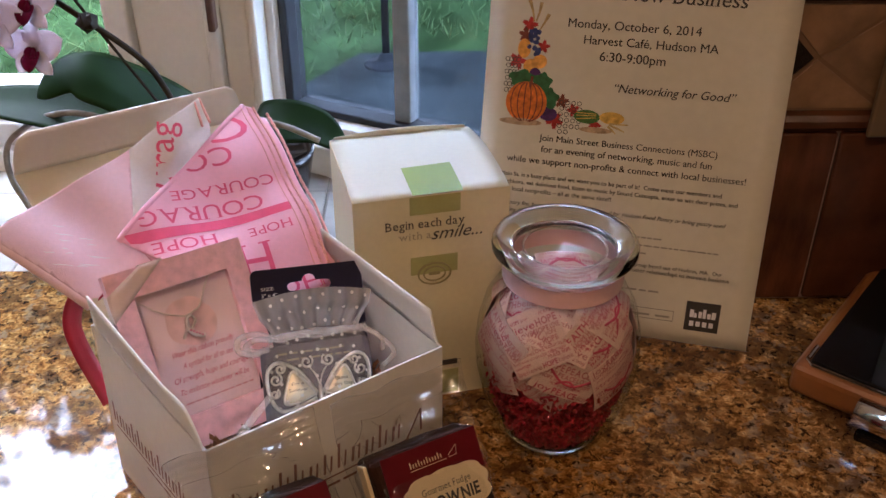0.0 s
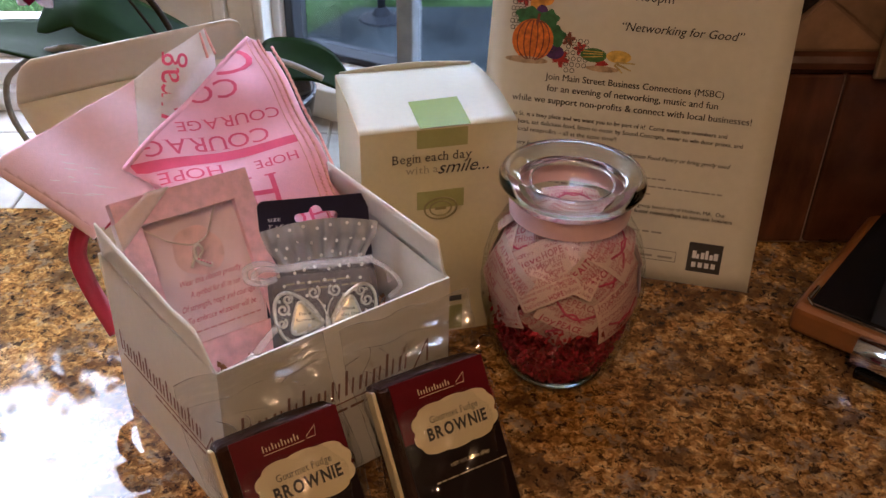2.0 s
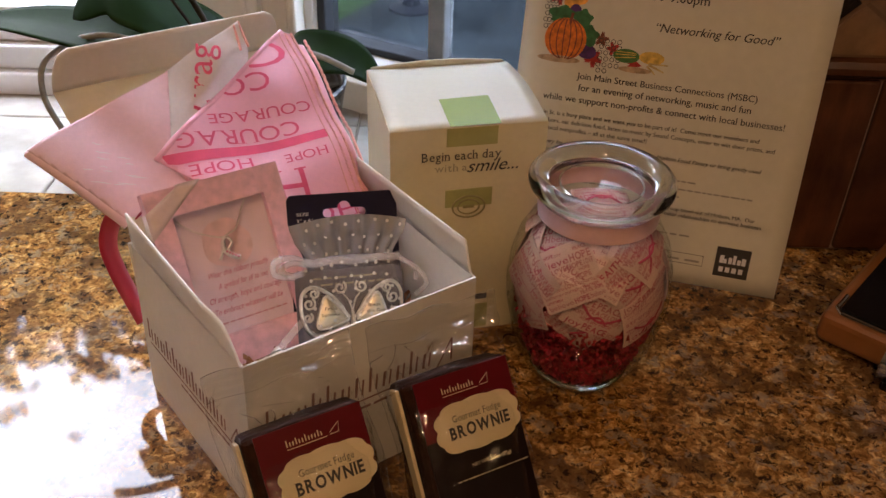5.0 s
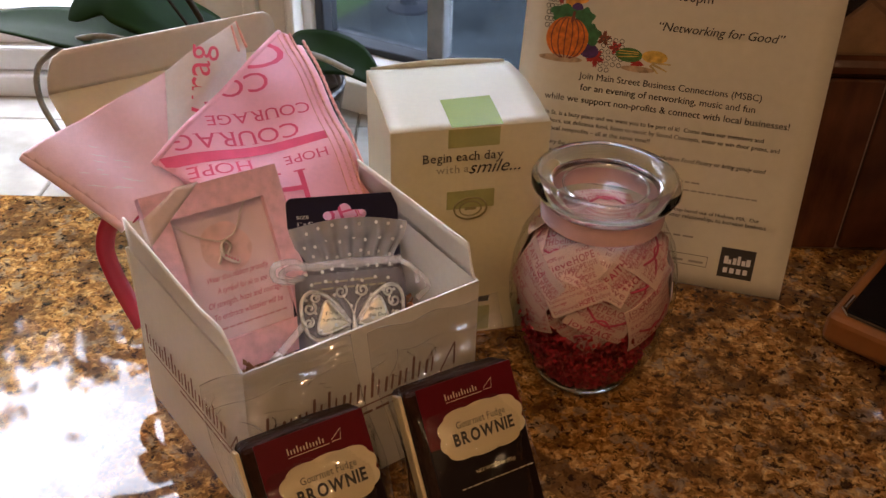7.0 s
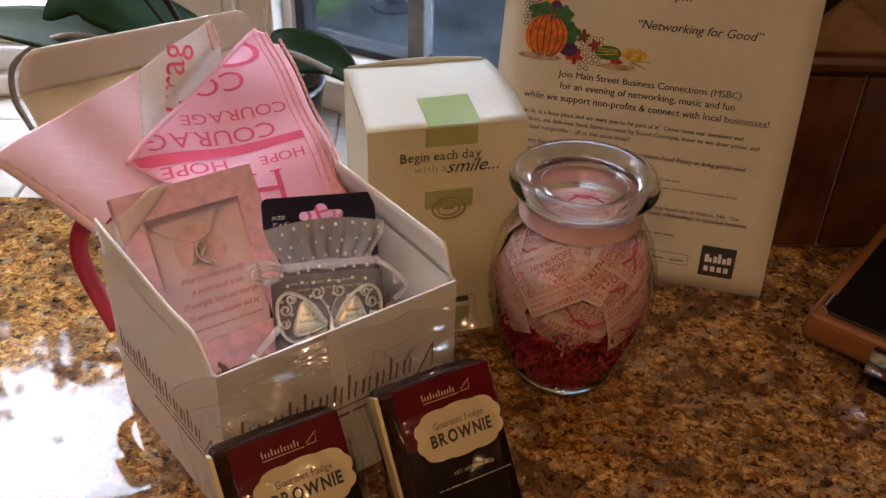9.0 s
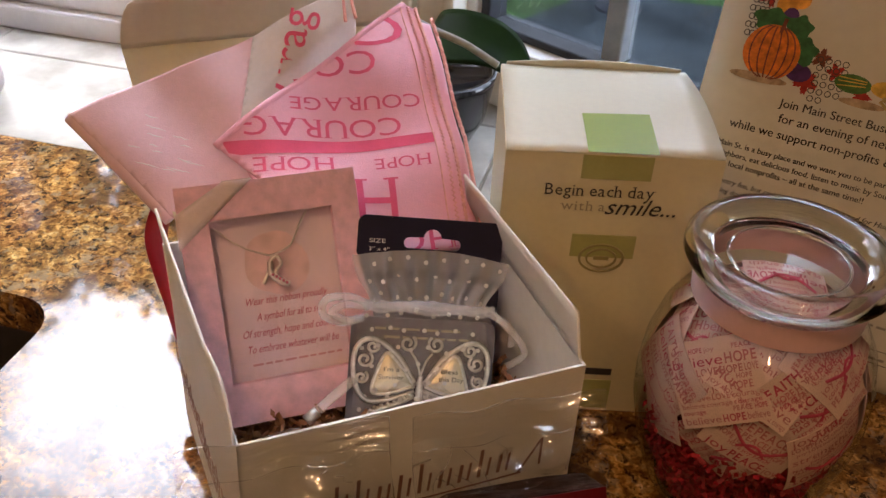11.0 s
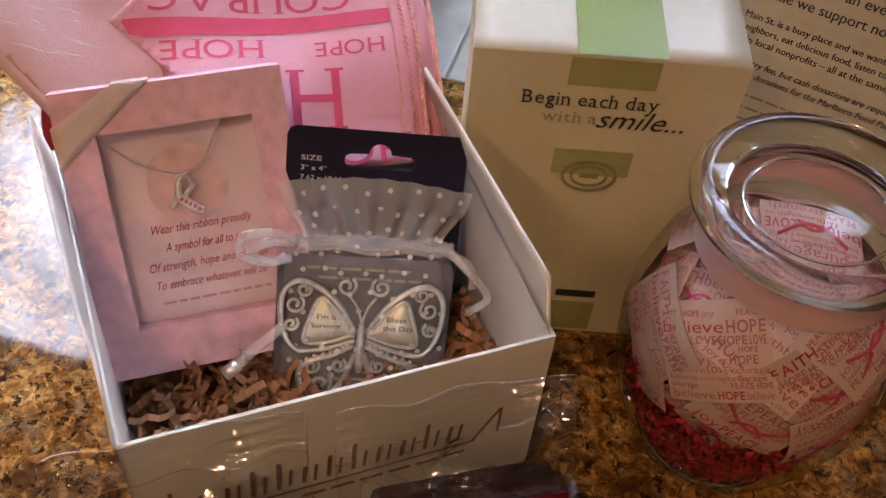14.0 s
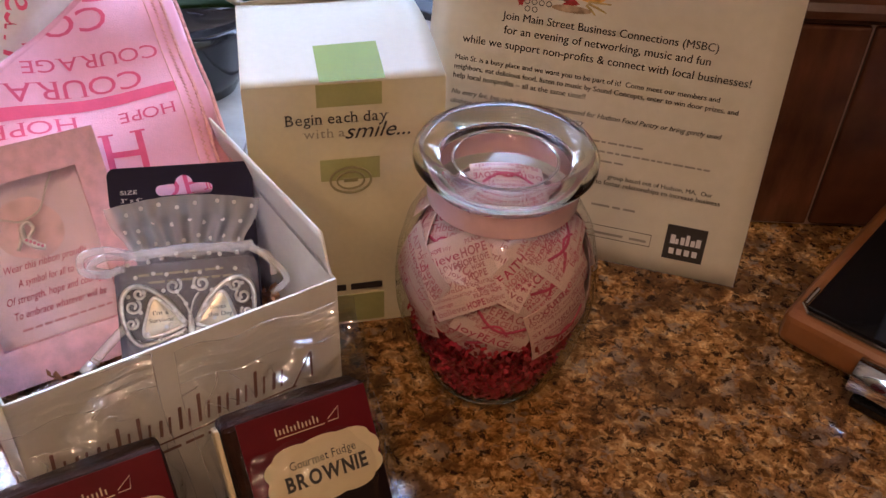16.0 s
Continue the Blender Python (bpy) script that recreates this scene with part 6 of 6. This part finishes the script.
# orchid on the sill
def leaf(pts, width, curl, t, label="", turn=0.0):
    spine = smooth_path(pts, 8)
    n = len(spine)

    def f(u, v):
        i = min(n - 1, int(round(u * (n - 1))))
        d = (spine[min(n - 1, i + 1)] - spine[max(0, i - 1)]).normalized()
        s = d.cross(Vector((0, 0, 1))).normalized()
        s = -s if s.y < 0 else s
        up = s.cross(d)
        up = -up if up.z < 0 else up
        s, up = s * math.cos(turn) + up * math.sin(turn), up * math.cos(turn) - s * math.sin(turn)
        w = width * (math.sin(math.pi * (0.06 + 0.94 * u) ** 0.8) ** 0.6 if u < 0.999 else 0.02)
        x = (v - 0.5) * 2
        return spine[i] + s * (w * x) + up * (curl * w * abs(x) ** 1.4)
    return part("leaf", sheet(f, n - 1, 10, 0.0015), M_LEAF, t, label, smooth=True)


def orchid():
    t = thing("orchid", "potted moth orchid with white and magenta blooms on the sill", "orchid", None)
    base = (-0.165, 0.83, 0.075)
    leaf([base, (-0.195, 0.815, 0.112), (-0.232, 0.80, 0.140), (-0.258, 0.79, 0.157), (-0.283, 0.785, 0.162), (-0.306, 0.775, 0.145)], 0.031, -0.10, t, turn=0.55)
    leaf([base, (-0.212, 0.805, 0.105), (-0.253, 0.79, 0.120), (-0.294, 0.785, 0.130), (-0.344, 0.785, 0.137), (-0.392, 0.785, 0.138)], 0.031, 0.12, t, turn=0.30)
    leaf([base, (-0.145, 0.80, 0.106), (-0.115, 0.79, 0.116), (-0.083, 0.785, 0.114), (-0.057, 0.78, 0.094)], 0.026, 0.10, t, turn=0.45)
    leaf([base, (-0.190, 0.815, 0.112), (-0.182, 0.805, 0.125), (-0.170, 0.80, 0.122), (-0.160, 0.795, 0.112)], 0.013, 0.10, t, turn=0.45)
    stem = smooth_path([(-0.185, 0.81, 0.09), (-0.200, 0.79, 0.132), (-0.206, 0.79, 0.146), (-0.216, 0.79, 0.165), (-0.232, 0.79, 0.182), (-0.261, 0.79, 0.205), (-0.292, 0.79, 0.228), (-0.33, 0.79, 0.25)], 8)
    part("flower_stem", tube(stem, 0.0026, n=8), M_STEM, t, smooth=True)
    part("stake", tube([(-0.188, 0.80, 0.09), (-0.212, 0.79, 0.131), (-0.250, 0.79, 0.194), (-0.290, 0.79, 0.262)], 0.0014, n=6), M_STEM, t)
    clipm = bmesh.new()
    bmesh.ops.create_icosphere(clipm, subdivisions=2, radius=0.008, matrix=Matrix.Translation((-0.259, 0.788, 0.204)))
    for v in clipm.verts:
        v.co += Vector((noise.noise(v.co * 300), noise.noise(v.co * 310), noise.noise(v.co * 320))) * 0.004
    part("clip", clipm, M_STEM, t)
    for pts in ([(-0.205, 0.80, 0.095), (-0.265, 0.775, 0.130), (-0.301, 0.775, 0.130), (-0.332, 0.78, 0.113), (-0.345, 0.78, 0.098), (-0.348, 0.78, 0.072), (-0.340, 0.78, 0.045), (-0.326, 0.775, 0.015)],
                [(-0.176, 0.785, 0.125), (-0.152, 0.775, 0.132), (-0.121, 0.765, 0.128), (-0.101, 0.76, 0.124), (-0.078, 0.755, 0.115)]):
        part("aerial_root", tube(smooth_path(pts, 8), 0.0026, n=8), M_ROOT, t, "grey aerial root", smooth=True)

    def petal(o, ang, L, w, tilt, f_name="petal", mt=M_PETAL):
        mm = Matrix.Translation(o) @ pose(0, 0, 0, 75, 0, -12) @ pose(0, 0, 0, 0, 0, ang) @ pose(0, 0, 0, tilt)

        def f(u, v):
            ww = w * math.sin(math.pi * min(1, 0.08 + u * 0.92)) ** 0.55
            return mm @ Vector(((v - 0.5) * 2 * ww, u * L, 0.004 * math.sin(3 * u) + 0.12 * w * (v - 0.5) ** 2 * 4))
        part(f_name, sheet(f, 8, 6, 0.0006), mt, t, smooth=True)
    for o in ((-0.302, 0.785, 0.182), (-0.300, 0.79, 0.218), (-0.328, 0.785, 0.204), (-0.360, 0.78, 0.226)):
        for a, L, w in ((0, 0.025, 0.0085), (68, 0.029, 0.0125), (-68, 0.029, 0.0125), (140, 0.024, 0.0075), (-140, 0.024, 0.0075)):
            petal(Vector(o), a, L, w, 8)
        petal(Vector(o) + Vector((0, -0.004, 0)), 180, 0.019, 0.0075, 30, "lip", M_LIP)
        petal(Vector(o) + Vector((0, -0.004, 0)), 120, 0.010, 0.005, 45, "lip", M_LIP)
        petal(Vector(o) + Vector((0, -0.004, 0)), -120, 0.010, 0.005, 45, "lip", M_LIP)
    part("pot", add_lathe(bmesh.new(), [(0, 0), (0.04, 0), (0.055, 0.03), (0.062, 0.068), (0.064, 0.078), (0.060, 0.080), (0.057, 0.066), (0, 0.062)], 40), M_POT, t, "glossy black glazed pot", smooth=True).matrix_world = pose(-0.150, 0.850, 0.0) @ Matrix.Diagonal((0.85, 0.85, 0.82, 1))
    return t


orchid()
cup = thing("cup", "pale grey ribbed cup on the window sill", "cup", pose(-0.565, 0.80, 0.0))
part("body", add_lathe(bmesh.new(), [(0, 0), (0.036, 0), (0.038, 0.004), (0.042, 0.14), (0.040, 0.14), (0.036, 0.006), (0, 0.005)], 40), mat("cup_glaze", (0.36, 0.30, 0.33), 0.35), cup, smooth=True)
